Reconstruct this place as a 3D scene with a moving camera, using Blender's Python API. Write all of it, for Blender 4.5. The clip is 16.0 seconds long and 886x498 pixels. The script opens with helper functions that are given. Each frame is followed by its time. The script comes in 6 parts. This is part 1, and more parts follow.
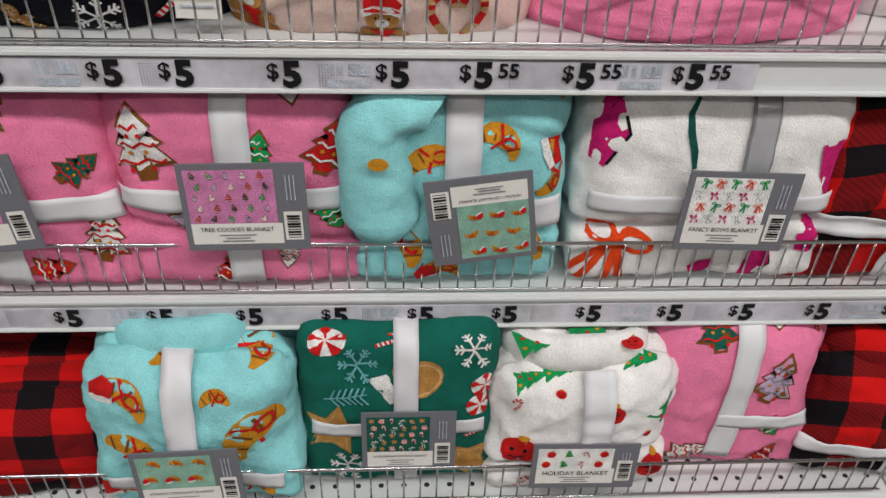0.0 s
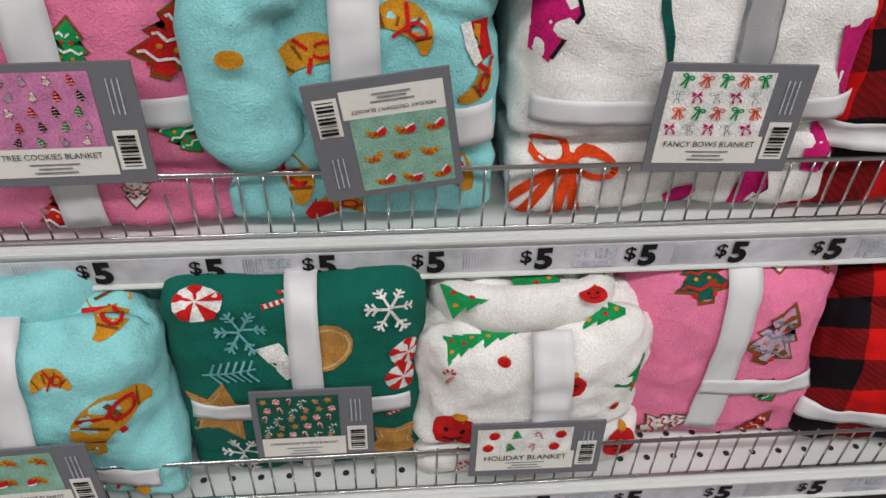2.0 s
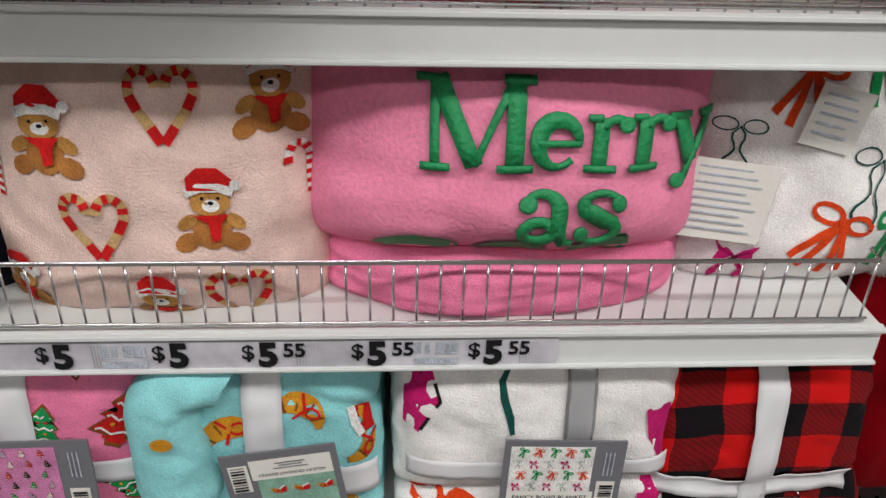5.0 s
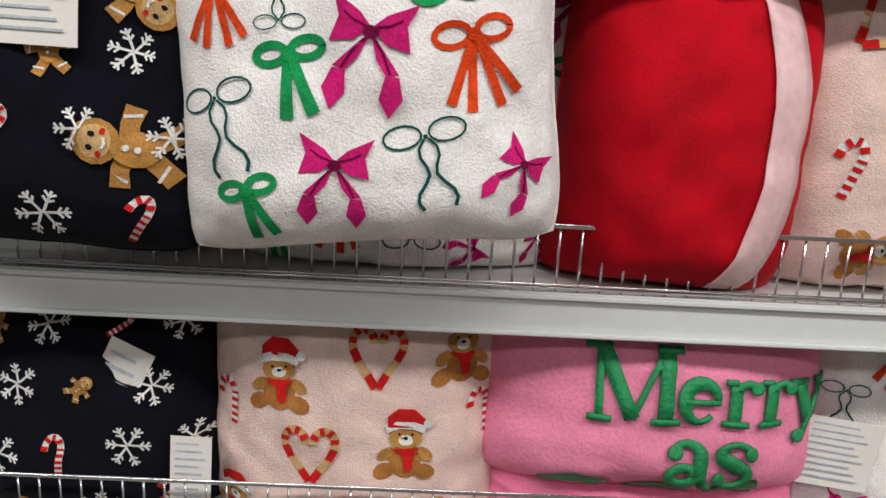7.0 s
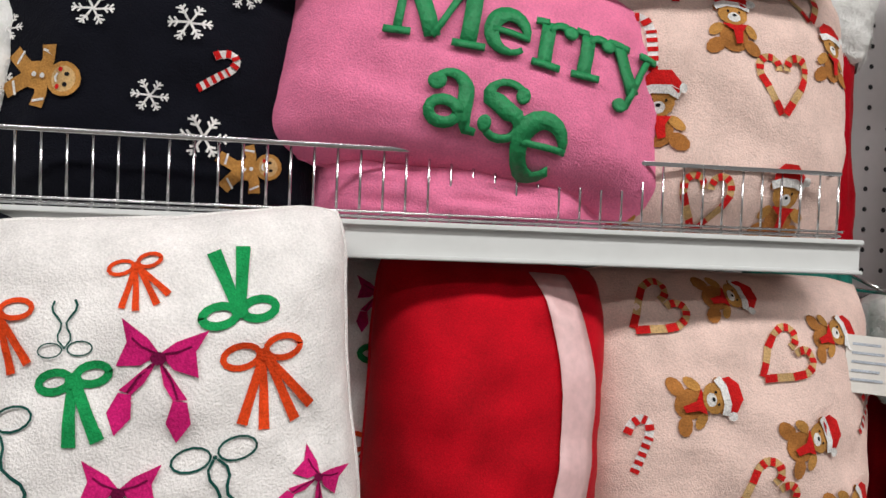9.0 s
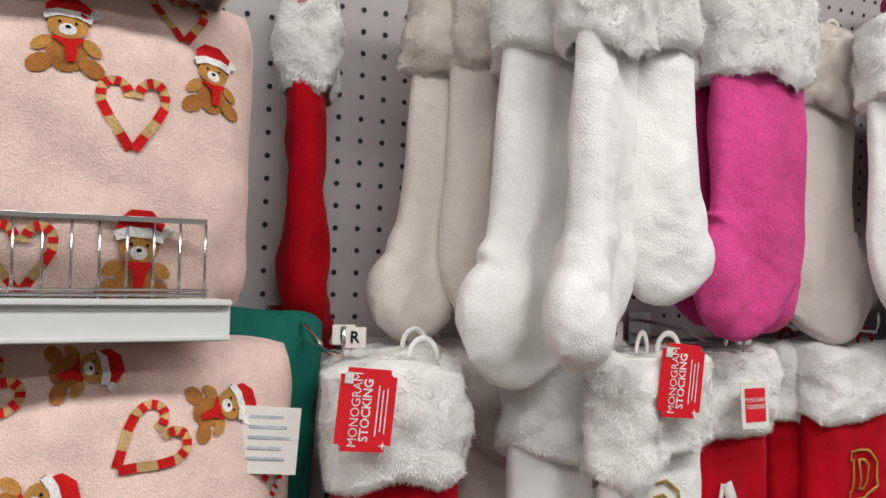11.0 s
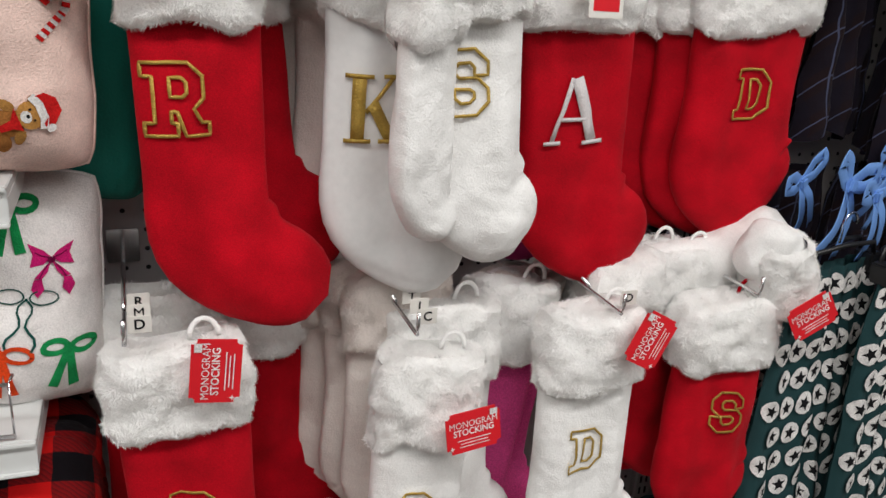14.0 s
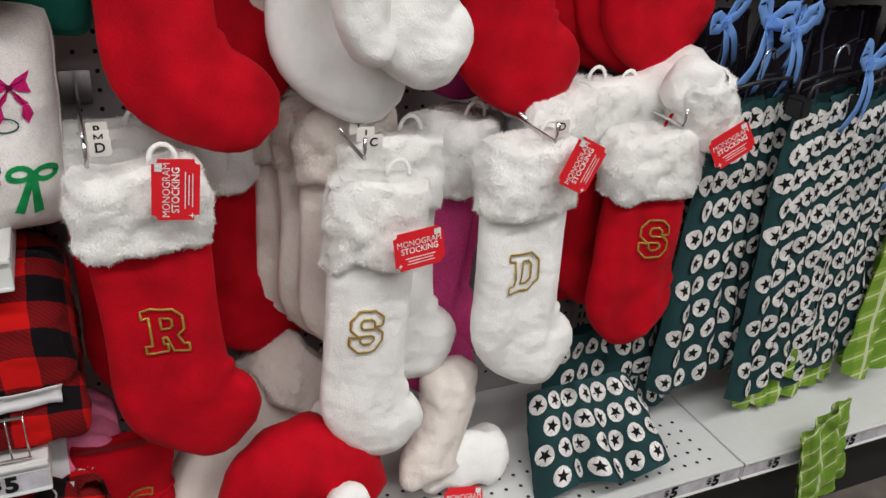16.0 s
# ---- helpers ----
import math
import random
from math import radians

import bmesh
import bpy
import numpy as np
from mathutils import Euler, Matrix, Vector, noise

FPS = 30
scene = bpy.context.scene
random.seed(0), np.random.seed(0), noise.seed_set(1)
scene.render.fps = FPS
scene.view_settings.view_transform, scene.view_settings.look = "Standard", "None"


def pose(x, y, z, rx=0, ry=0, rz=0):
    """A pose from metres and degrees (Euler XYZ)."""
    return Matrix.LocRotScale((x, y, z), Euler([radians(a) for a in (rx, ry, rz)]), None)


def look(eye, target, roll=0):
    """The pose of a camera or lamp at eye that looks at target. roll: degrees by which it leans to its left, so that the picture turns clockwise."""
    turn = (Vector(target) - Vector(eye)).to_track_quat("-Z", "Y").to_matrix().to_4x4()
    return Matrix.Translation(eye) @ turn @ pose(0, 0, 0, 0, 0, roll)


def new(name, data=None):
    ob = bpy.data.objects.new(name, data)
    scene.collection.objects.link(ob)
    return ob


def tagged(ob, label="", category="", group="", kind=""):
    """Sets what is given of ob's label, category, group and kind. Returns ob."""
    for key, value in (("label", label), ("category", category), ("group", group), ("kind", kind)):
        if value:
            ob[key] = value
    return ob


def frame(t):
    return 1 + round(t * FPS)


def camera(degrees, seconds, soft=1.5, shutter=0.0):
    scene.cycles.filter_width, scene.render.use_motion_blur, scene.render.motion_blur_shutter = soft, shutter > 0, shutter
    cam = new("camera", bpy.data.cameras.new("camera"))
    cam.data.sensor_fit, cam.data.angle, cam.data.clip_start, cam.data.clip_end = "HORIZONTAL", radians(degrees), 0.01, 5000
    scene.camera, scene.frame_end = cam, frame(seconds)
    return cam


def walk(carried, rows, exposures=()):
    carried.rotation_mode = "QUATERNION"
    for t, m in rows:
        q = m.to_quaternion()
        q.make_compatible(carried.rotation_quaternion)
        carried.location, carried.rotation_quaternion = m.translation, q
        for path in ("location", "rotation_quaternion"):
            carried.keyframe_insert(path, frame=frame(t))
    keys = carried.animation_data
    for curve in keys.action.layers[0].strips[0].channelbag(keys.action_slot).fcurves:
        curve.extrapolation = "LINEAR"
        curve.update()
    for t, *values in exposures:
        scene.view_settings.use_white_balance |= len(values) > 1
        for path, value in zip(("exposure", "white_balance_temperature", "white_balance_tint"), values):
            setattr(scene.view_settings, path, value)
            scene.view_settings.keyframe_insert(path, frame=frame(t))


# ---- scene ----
cam = camera(56.2, 16.0)
PATH = [
    (0, (0.014, 0.092, 1.111), (0.128, 1.656, -0.13), 2.3),
    (0.5, (0.027, 0.144, 1.066), (0.099, 1.684, -0.208), 1.4),
    (1, (0.032, 0.201, 1.001), (0.11, 1.707, -0.313), 1.2),
    (1.5, (0.054, 0.234, 0.97), (0.161, 1.717, -0.367), 1.4),
    (2, (0.096, 0.245, 0.972), (0.241, 1.721, -0.371), 1.9),
    (2.5, (0.144, 0.254, 0.981), (0.313, 1.74, -0.347), 2.2),
    (3, (0.191, 0.266, 0.999), (0.362, 1.778, -0.298), 2.2),
    (3.5, (0.216, 0.266, 1.056), (0.375, 1.836, -0.172), 2.0),
    (4, (0.214, 0.24, 1.111), (0.366, 1.886, -0.015), 2.1),
    (4.2, (0.213, 0.228, 1.138), (0.358, 1.894, 0.042), 2.0),
    (6.5, (0.11, 0.114, 1.268), (0.189, 1.981, 0.555), 2.8),
    (7, (0.061, 0.078, 1.302), (0.109, 2.0, 0.749), 3.2),
    (7.5, (0.005, 0.072, 1.334), (0.102, 2.025, 0.916), 3.0),
    (8, (-0.014, 0.066, 1.347), (0.173, 2.038, 1.076), 2.7),
    (8.5, (0.05, 0.07, 1.367), (0.253, 2.055, 1.232), 2.6),
    (9, (0.11, 0.064, 1.38), (0.456, 2.034, 1.339), 2.3),
    (9.5, (0.202, 0.049, 1.392), (0.716, 1.982, 1.402), 2.2),
    (10, (0.302, 0.043, 1.412), (1.016, 1.91, 1.469), 2.1),
    (10.2, (0.338, 0.047, 1.43), (1.119, 1.887, 1.492), 2.1),
    (12.3, (0.741, 0.158, 1.386), (1.648, 1.931, 1.205), 3.0),
    (12.5, (0.768, 0.143, 1.37), (1.63, 1.932, 1.129), 3.2),
    (13, (0.792, 0.115, 1.341), (1.551, 1.921, 0.935), 3.7),
    (13.5, (0.784, 0.052, 1.33), (1.47, 1.837, 0.744), 4.0),
    (14, (0.752, -0.054, 1.302), (1.435, 1.696, 0.615), 4.1),
    (14.5, (0.741, -0.117, 1.29), (1.437, 1.569, 0.47), 4.7),
    (15, (0.738, -0.141, 1.269), (1.446, 1.486, 0.345), 5.1),
    (15.5, (0.736, -0.151, 1.258), (1.454, 1.45, 0.299), 4.9),
    (16, (0.729, -0.154, 1.25), (1.492, 1.457, 0.344), 4.2),
]
walk(cam, [(t, look(eye, target, roll)) for t, eye, target, roll in PATH])

# ---------------------------------------------------------------- light
world = bpy.data.worlds.new("shop")
scene.world = world
world.use_nodes = True
world.node_tree.nodes["Background"].inputs[0].default_value = (0.9, 0.95, 1.0, 1)
world.node_tree.nodes["Background"].inputs[1].default_value = 0.25
scene.view_settings.exposure = -0.37


def ceiling_lamp(x, y, z, power, sx, sy):
    data = bpy.data.lights.new("ceiling_lamp", "AREA")
    data.shape, data.size, data.size_y, data.energy = "RECTANGLE", sx, sy, power
    data.color = (1.0, 0.985, 0.965)
    ob = new("ceiling_lamp", data)
    ob.matrix_world = pose(x, y, z)
    return ob


for lx in (-1.6, 0.9, 3.4):
    ceiling_lamp(lx, -0.75, 3.05, 58, 2.2, 0.35)
    ceiling_lamp(lx, -2.4, 3.05, 26, 2.2, 0.35)

# ---------------------------------------------------------------- materials
MATS = {}


def shade(name, color, rough=0.8, bump=0.0, scale=200.0, vary=0.08, sheen=0.0, metal=0.0, coarse=9.0, dist=0.002, trans=0.0, spec=0.5, clump=0.0, clump_scale=60.0):
    """A surface with fine relief and a coarse change of tone."""
    if name in MATS:
        return MATS[name]
    m = bpy.data.materials.new(name)
    m.use_nodes = True
    nt = m.node_tree
    b = nt.nodes["Principled BSDF"]
    b.inputs["Roughness"].default_value, b.inputs["Metallic"].default_value = rough, metal
    b.inputs["Sheen Weight"].default_value, b.inputs["Sheen Roughness"].default_value = sheen, 0.4
    b.inputs["Specular IOR Level"].default_value = spec
    if trans:
        b.inputs["Transmission Weight"].default_value = trans
    tc = nt.nodes.new("ShaderNodeTexCoord")
    n1 = nt.nodes.new("ShaderNodeTexNoise")
    n1.inputs["Scale"].default_value, n1.inputs["Detail"].default_value = coarse, 4
    n2 = nt.nodes.new("ShaderNodeTexNoise")
    n2.inputs["Scale"].default_value, n2.inputs["Detail"].default_value = scale, 3
    nt.links.new(tc.outputs["Object"], n1.inputs["Vector"])
    nt.links.new(tc.outputs["Object"], n2.inputs["Vector"])
    add = nt.nodes.new("ShaderNodeMath")
    add.operation = "ADD"
    nt.links.new(n1.outputs["Fac"], add.inputs[0])
    nt.links.new(n2.outputs["Fac"], add.inputs[1])
    rng = nt.nodes.new("ShaderNodeMapRange")
    rng.inputs["From Min"].default_value, rng.inputs["From Max"].default_value = 0.6, 1.4
    rng.inputs["To Min"].default_value, rng.inputs["To Max"].default_value = 1 - 1.6 * vary, 1 + 0.9 * vary
    nt.links.new(add.outputs[0], rng.inputs["Value"])
    mul = nt.nodes.new("ShaderNodeVectorMath")
    mul.operation = "SCALE"
    mul.inputs[0].default_value = color[:3]
    nt.links.new(rng.outputs[0], mul.inputs["Scale"])
    nt.links.new(mul.outputs[0], b.inputs["Base Color"])
    if bump:
        bp = nt.nodes.new("ShaderNodeBump")
        bp.inputs["Strength"].default_value, bp.inputs["Distance"].default_value = bump, dist
        nt.links.new(n2.outputs["Fac"], bp.inputs["Height"])
        nt.links.new(bp.outputs[0], b.inputs["Normal"])
        if clump:
            n3 = nt.nodes.new("ShaderNodeTexNoise")
            n3.inputs["Scale"].default_value, n3.inputs["Detail"].default_value, n3.inputs["Distortion"].default_value = clump_scale, 1, 0.0
            nt.links.new(tc.outputs["Object"], n3.inputs["Vector"])
            soft = nt.nodes.new("ShaderNodeBump")
            soft.inputs["Strength"].default_value, soft.inputs["Distance"].default_value = 1.0, clump
            nt.links.new(n3.outputs["Fac"], soft.inputs["Height"])
            nt.links.new(soft.outputs[0], bp.inputs["Normal"])
    MATS[name] = m
    return m


def plaid(name, base, dark, line, size, thin=0.0, twill=True):
    """Woven check: two sets of stripes that cross, by the thing's own x and z + y."""
    m = shade(name, base, rough=0.95, bump=0.5, scale=620, sheen=0.02, dist=0.0018, spec=0.12, clump=0.0016, clump_scale=60)
    nt = m.node_tree
    b = nt.nodes["Principled BSDF"]
    tc = nt.nodes.new("ShaderNodeTexCoord")
    sep = nt.nodes.new("ShaderNodeSeparateXYZ")
    nt.links.new(tc.outputs["Object"], sep.inputs[0])

    def math_node(op, a, c=None):
        n = nt.nodes.new("ShaderNodeMath")
        n.operation = op
        for i, v in enumerate((a, c)):
            if v is None:
                continue
            if isinstance(v, (int, float)):
                n.inputs[i].default_value = v
            else:
                nt.links.new(v, n.inputs[i])
        return n.outputs[0]

    warp = nt.nodes.new("ShaderNodeTexNoise")
    warp.inputs["Scale"].default_value = 14
    nt.links.new(tc.outputs["Object"], warp.inputs["Vector"])
    wob = math_node("MULTIPLY", math_node("SUBTRACT", warp.outputs["Fac"], 0.5), size * 0.35)
    across = math_node("ADD", math_node("ADD", sep.outputs["X"], wob), 10.0)
    down = math_node("ADD", math_node("ADD", math_node("ADD", sep.outputs["Z"], sep.outputs["Y"]), wob), 10.0)
    masks = []
    for v in (across, down):
        f = math_node("FRACT", math_node("DIVIDE", v, 2 * size))
        masks.append((math_node("LESS_THAN", f, 0.5), math_node("LESS_THAN", math_node("ABSOLUTE", math_node("SUBTRACT", f, 0.75)), thin)))
    total = math_node("MULTIPLY", math_node("ADD", masks[0][0], masks[1][0]), 0.5)
    if twill:
        d = math_node("FRACT", math_node("DIVIDE", math_node("ADD", across, down), 0.0075))
        half = math_node("MULTIPLY", math_node("SUBTRACT", d, 0.5), 0.35)
        one = math_node("LESS_THAN", math_node("ABSOLUTE", math_node("SUBTRACT", total, 0.5)), 0.1)
        total = math_node("ADD", total, math_node("MULTIPLY", half, one))
    total = math_node("POWER", math_node("MAXIMUM", total, 0.0), 0.5)
    mix = nt.nodes.new("ShaderNodeMix")
    mix.data_type = "RGBA"
    mix.inputs[6].default_value, mix.inputs[7].default_value = (*base, 1), (*dark, 1)
    nt.links.new(total, mix.inputs[0])
    last = mix.outputs[2]
    if thin:
        top = nt.nodes.new("ShaderNodeMix")
        top.data_type = "RGBA"
        top.inputs[7].default_value = (*line, 1)
        nt.links.new(math_node("MULTIPLY", math_node("MAXIMUM", masks[0][1], masks[1][1]), 0.75), top.inputs[0])
        nt.links.new(last, top.inputs[6])
        last = top.outputs[2]
    nt.links.new(last, b.inputs["Base Color"])
    return m


def fleece(name, c, **k):
    return shade(name, c, rough=0.95, bump=0.7, scale=560, sheen=0.03, vary=0.16, dist=0.002, coarse=30, spec=0.12, clump=0.0016, clump_scale=60, **k)


def ink(name, c, **k):
    return shade("ink_" + name, c, rough=0.95, bump=0.6, scale=560, sheen=0.02, vary=0.3, dist=0.0016, coarse=60, spec=0.12, **k)


PINK, TEAL, CREAM = fleece("pink_fleece", (0.88, 0.225, 0.40)), fleece("teal_fleece", (0.30, 0.70, 0.72)), fleece("white_fleece", (0.90, 0.87, 0.85))
DGREEN, NAVY, BLUSH = fleece("green_fleece", (0.008, 0.13, 0.095)), fleece("black_fleece", (0.005, 0.0055, 0.010)), fleece("blush_fleece", (0.84, 0.62, 0.55))
WHITE = fleece("bow_fleece", (0.92, 0.88, 0.86))
PINKCORD = shade("pink_corduroy", (0.90, 0.27, 0.43), rough=0.9, bump=0.6, scale=260, sheen=0.03, vary=0.12, spec=0.12, clump=0.002, clump_scale=35)
REDPLUSH = shade("red_velvet", (0.52, 0.001, 0.011), rough=0.85, bump=0.3, scale=700, sheen=0.03, vary=0.3, coarse=18, dist=0.0012, spec=0.15, clump=0.002, clump_scale=22)
SHEET = shade("white_satin", (0.84, 0.83, 0.82), rough=0.5, bump=0.15, scale=90, vary=0.05)
SATINPINK = shade("pink_satin", (0.80, 0.52, 0.52), rough=0.38, bump=0.2, scale=120, vary=0.12)
FUR = shade("white_fur", (0.95, 0.94, 0.92), rough=0.95, bump=0.5, scale=420, sheen=0.05, vary=0.07, dist=0.0025, spec=0.15, clump=0.005, clump_scale=38)
FURCREAM = shade("cream_fur", (0.80, 0.73, 0.68), rough=0.95, bump=0.5, scale=420, sheen=0.05, vary=0.07, dist=0.0025, spec=0.15, clump=0.005, clump_scale=38)
HOTPINK = shade("hot_pink_fur", (0.80, 0.085, 0.32), rough=0.95, bump=0.5, scale=420, sheen=0.05, vary=0.25, dist=0.0025, spec=0.15, clump=0.005, clump_scale=38)
MAGENTA = shade("magenta_velvet", (0.42, 0.015, 0.14), rough=0.9, bump=0.5, scale=300, sheen=0.06)
TEALDARK = shade("teal_green_velvet", (0.0, 0.16, 0.12), rough=0.85, bump=0.3, scale=300, sheen=0.05)
BUFFALO = plaid("buffalo_plaid", (0.58, 0.008, 0.008), (0.008, 0.006, 0.008), (0, 0, 0), 0.042)
BROWNPLAID = plaid("brown_plaid", (0.085, 0.036, 0.018), (0.022, 0.014, 0.016), (0.20, 0.22, 0.30), 0.04, 0.02, False)
LIMEPLAID = plaid("lime_plaid", (0.30, 0.44, 0.07), (0.16, 0.30, 0.035), (0.70, 0.78, 0.50), 0.025, 0.05, False)
# dark plaid taken near black: shade among the rear clothes is in its colour
SHADEPLAID = plaid("shaded_dark_plaid", (0.014, 0.008, 0.010), (0.010, 0.008, 0.014), (0.07, 0.08, 0.14), 0.035, 0.02, False)
STARCLOTH = shade("dark_teal_cotton", (0.006, 0.045, 0.05), rough=0.85, bump=0.3, scale=700, vary=0.15)
BLUERIB = shade("blue_ribbon", (0.16, 0.33, 0.72), rough=0.6, bump=0.2, scale=300)
ENAMEL = shade("white_enamel", (0.70, 0.71, 0.70), rough=0.35, vary=0.03, scale=60)
CHROME = shade("chrome_wire", (0.72, 0.72, 0.73), rough=0.22, metal=1.0, vary=0.04)
PEG = shade("grey_pegboard", (0.46, 0.43, 0.43), rough=0.6, vary=0.04, scale=80, bump=0.05)
HOLE = shade("hole_dark", (0.02, 0.02, 0.022), rough=0.9)
KICK = shade("black_kickplate", (0.012, 0.012, 0.014), rough=0.5)
FLOOR = shade("worn_concrete", (0.15, 0.13, 0.11), rough=0.45, vary=0.35, scale=22, coarse=3, bump=0.1)
PAINT = shade("wall_paint", (0.36, 0.36, 0.36), rough=0.8, vary=0.04, scale=40, bump=0.05)
STRIP = shade("price_strip", (0.60, 0.58, 0.63), rough=0.35, vary=0.22, scale=55, coarse=12)
BAND = shade("white_band", (0.70, 0.69, 0.71), rough=0.42, vary=0.06, scale=30, coarse=14)
CARDGREY = shade("card_grey", (0.16, 0.16, 0.18), rough=0.45, vary=0.06)
PAPER = shade("card_paper", (0.78, 0.75, 0.70), rough=0.5, vary=0.04)
TAGRED = shade("tag_red", (0.72, 0.012, 0.022), rough=0.35, vary=0.06, scale=40)
BLACKP = shade("black_plastic", (0.012, 0.012, 0.013), rough=0.4)
CLEAR = shade("clear_plastic", (0.85, 0.86, 0.88), rough=0.12, trans=0.85, vary=0.02)
INK = {
    "black": ink("black", (0.012, 0.012, 0.014)), "white": ink("white", (0.83, 0.81, 0.79)), "green": ink("green", (0.012, 0.30, 0.085)),
    "dgreen": ink("dgreen", (0.010, 0.085, 0.07)), "red": ink("red", (0.60, 0.015, 0.015)), "orange": ink("orange", (0.75, 0.065, 0.012)),
    "mag": ink("mag", (0.62, 0.015, 0.17)), "dmag": ink("dmag", (0.16, 0.004, 0.05)), "tan": ink("tan", (0.50, 0.245, 0.065)), "brown": ink("brown", (0.22, 0.075, 0.018)),
    "bear": ink("bear", (0.42, 0.17, 0.045)), "gold": ink("gold", (0.62, 0.27, 0.02)), "lilac": ink("lilac", (0.50, 0.36, 0.50)), "ltan": ink("ltan", (0.62, 0.40, 0.18)),
    "frost": ink("frost", (0.16, 0.42, 0.45)), "grey": ink("grey", (0.24, 0.24, 0.27)), "lgrey": ink("lgrey", (0.52, 0.56, 0.63)),
    "pinkcard": ink("pinkcard", (0.62, 0.22, 0.42)), "mint": ink("mint", (0.26, 0.46, 0.36)), "pinegreen": ink("pinegreen", (0.012, 0.10, 0.07)),
    "thread": shade("gold_thread", (0.55, 0.36, 0.07), rough=0.35, metal=0.45, bump=0.8, scale=500, vary=0.2),
    "silver": shade("white_thread", (0.78, 0.74, 0.74), rough=0.5, bump=0.8, scale=400, vary=0.12),
    "emb": shade("green_thread", (0.010, 0.27, 0.085), rough=0.6, bump=0.9, scale=240, vary=0.2),
    "paper": PAPER, "tagred": TAGRED,
}

# ---------------------------------------------------------------- mesh helpers


def empty(name, m, label, category, group=""):
    ob = new(name)
    ob.empty_display_size = 0.05
    ob.matrix_world = m
    return tagged(ob, label, category, group)


def from_lists(name, verts, faces, mats, parent=None, label="", index=None, smooth=True):
    me = bpy.data.meshes.new(name)
    me.from_pydata([tuple(v) for v in verts], [], faces)
    for mt in (mats if isinstance(mats, (list, tuple)) else [mats]):
        me.materials.append(mt)
    if index:
        me.polygons.foreach_set("material_index", index)
    if smooth:
        me.polygons.foreach_set("use_smooth", [True] * len(me.polygons))
    me.update()
    ob = new(name, me)
    if parent:
        ob.parent = parent
    if label:
        ob["label"] = label
    return ob


def part(name, bm, material, parent, label="", smooth=False):
    me = bpy.data.meshes.new(name)
    bm.to_mesh(me)
    bm.free()
    me.materials.append(material)
    if smooth:
        me.polygons.foreach_set("use_smooth", [True] * len(me.polygons))
    ob = new(name, me)
    if parent:
        ob.parent = parent
    if label:
        ob["label"] = label
    return ob


def block(x0, x1, y0, y1, z0, z1, bevel=0.0, bm=None):
    bm = bm or bmesh.new()
    r = bmesh.ops.create_cube(bm, size=1, matrix=Matrix.LocRotScale(((x0 + x1) / 2, (y0 + y1) / 2, (z0 + z1) / 2), None, (x1 - x0, y1 - y0, z1 - z0)))
    if bevel:
        es = list({e for v in r["verts"] for e in v.link_edges})
        bmesh.ops.bevel(bm, geom=es, offset=bevel, segments=2, affect="EDGES")
    return bm


def tube_lists(path, radii, sides=8, cap=True):
    """A tube along points; radii: (across, deep) per point, or one number."""
    verts, faces = [], []
    n = len(path)
    for i, p in enumerate(path):
        p = Vector(p)
        d = (Vector(path[min(i + 1, n - 1)]) - Vector(path[max(i - 1, 0)])).normalized()
        up = Vector((0, 1, 0)) if abs(d.y) < 0.9 else Vector((1, 0, 0))
        a = d.cross(up).normalized()
        b = a.cross(d).normalized()
        r = radii[i] if isinstance(radii, list) else (radii, radii)
        for k in range(sides):
            t = 2 * math.pi * k / sides
            verts.append(p + a * (r[0] * math.cos(t)) + b * (r[1] * math.sin(t)))
    for i in range(n - 1):
        for k in range(sides):
            k2 = (k + 1) % sides
            faces.append((i * sides + k, i * sides + k2, (i + 1) * sides + k2, (i + 1) * sides + k))
    if cap:
        faces.append(tuple(range(sides))[::-1])
        faces.append(tuple((n - 1) * sides + k for k in range(sides)))
    return verts, faces


def tube(name, path, radii, mat, parent, label="", sides=8):
    v, f = tube_lists(path, radii, sides)
    return from_lists(name, v, f, mat, parent, label)


# ---------------------------------------------------------------- prints and embroidery


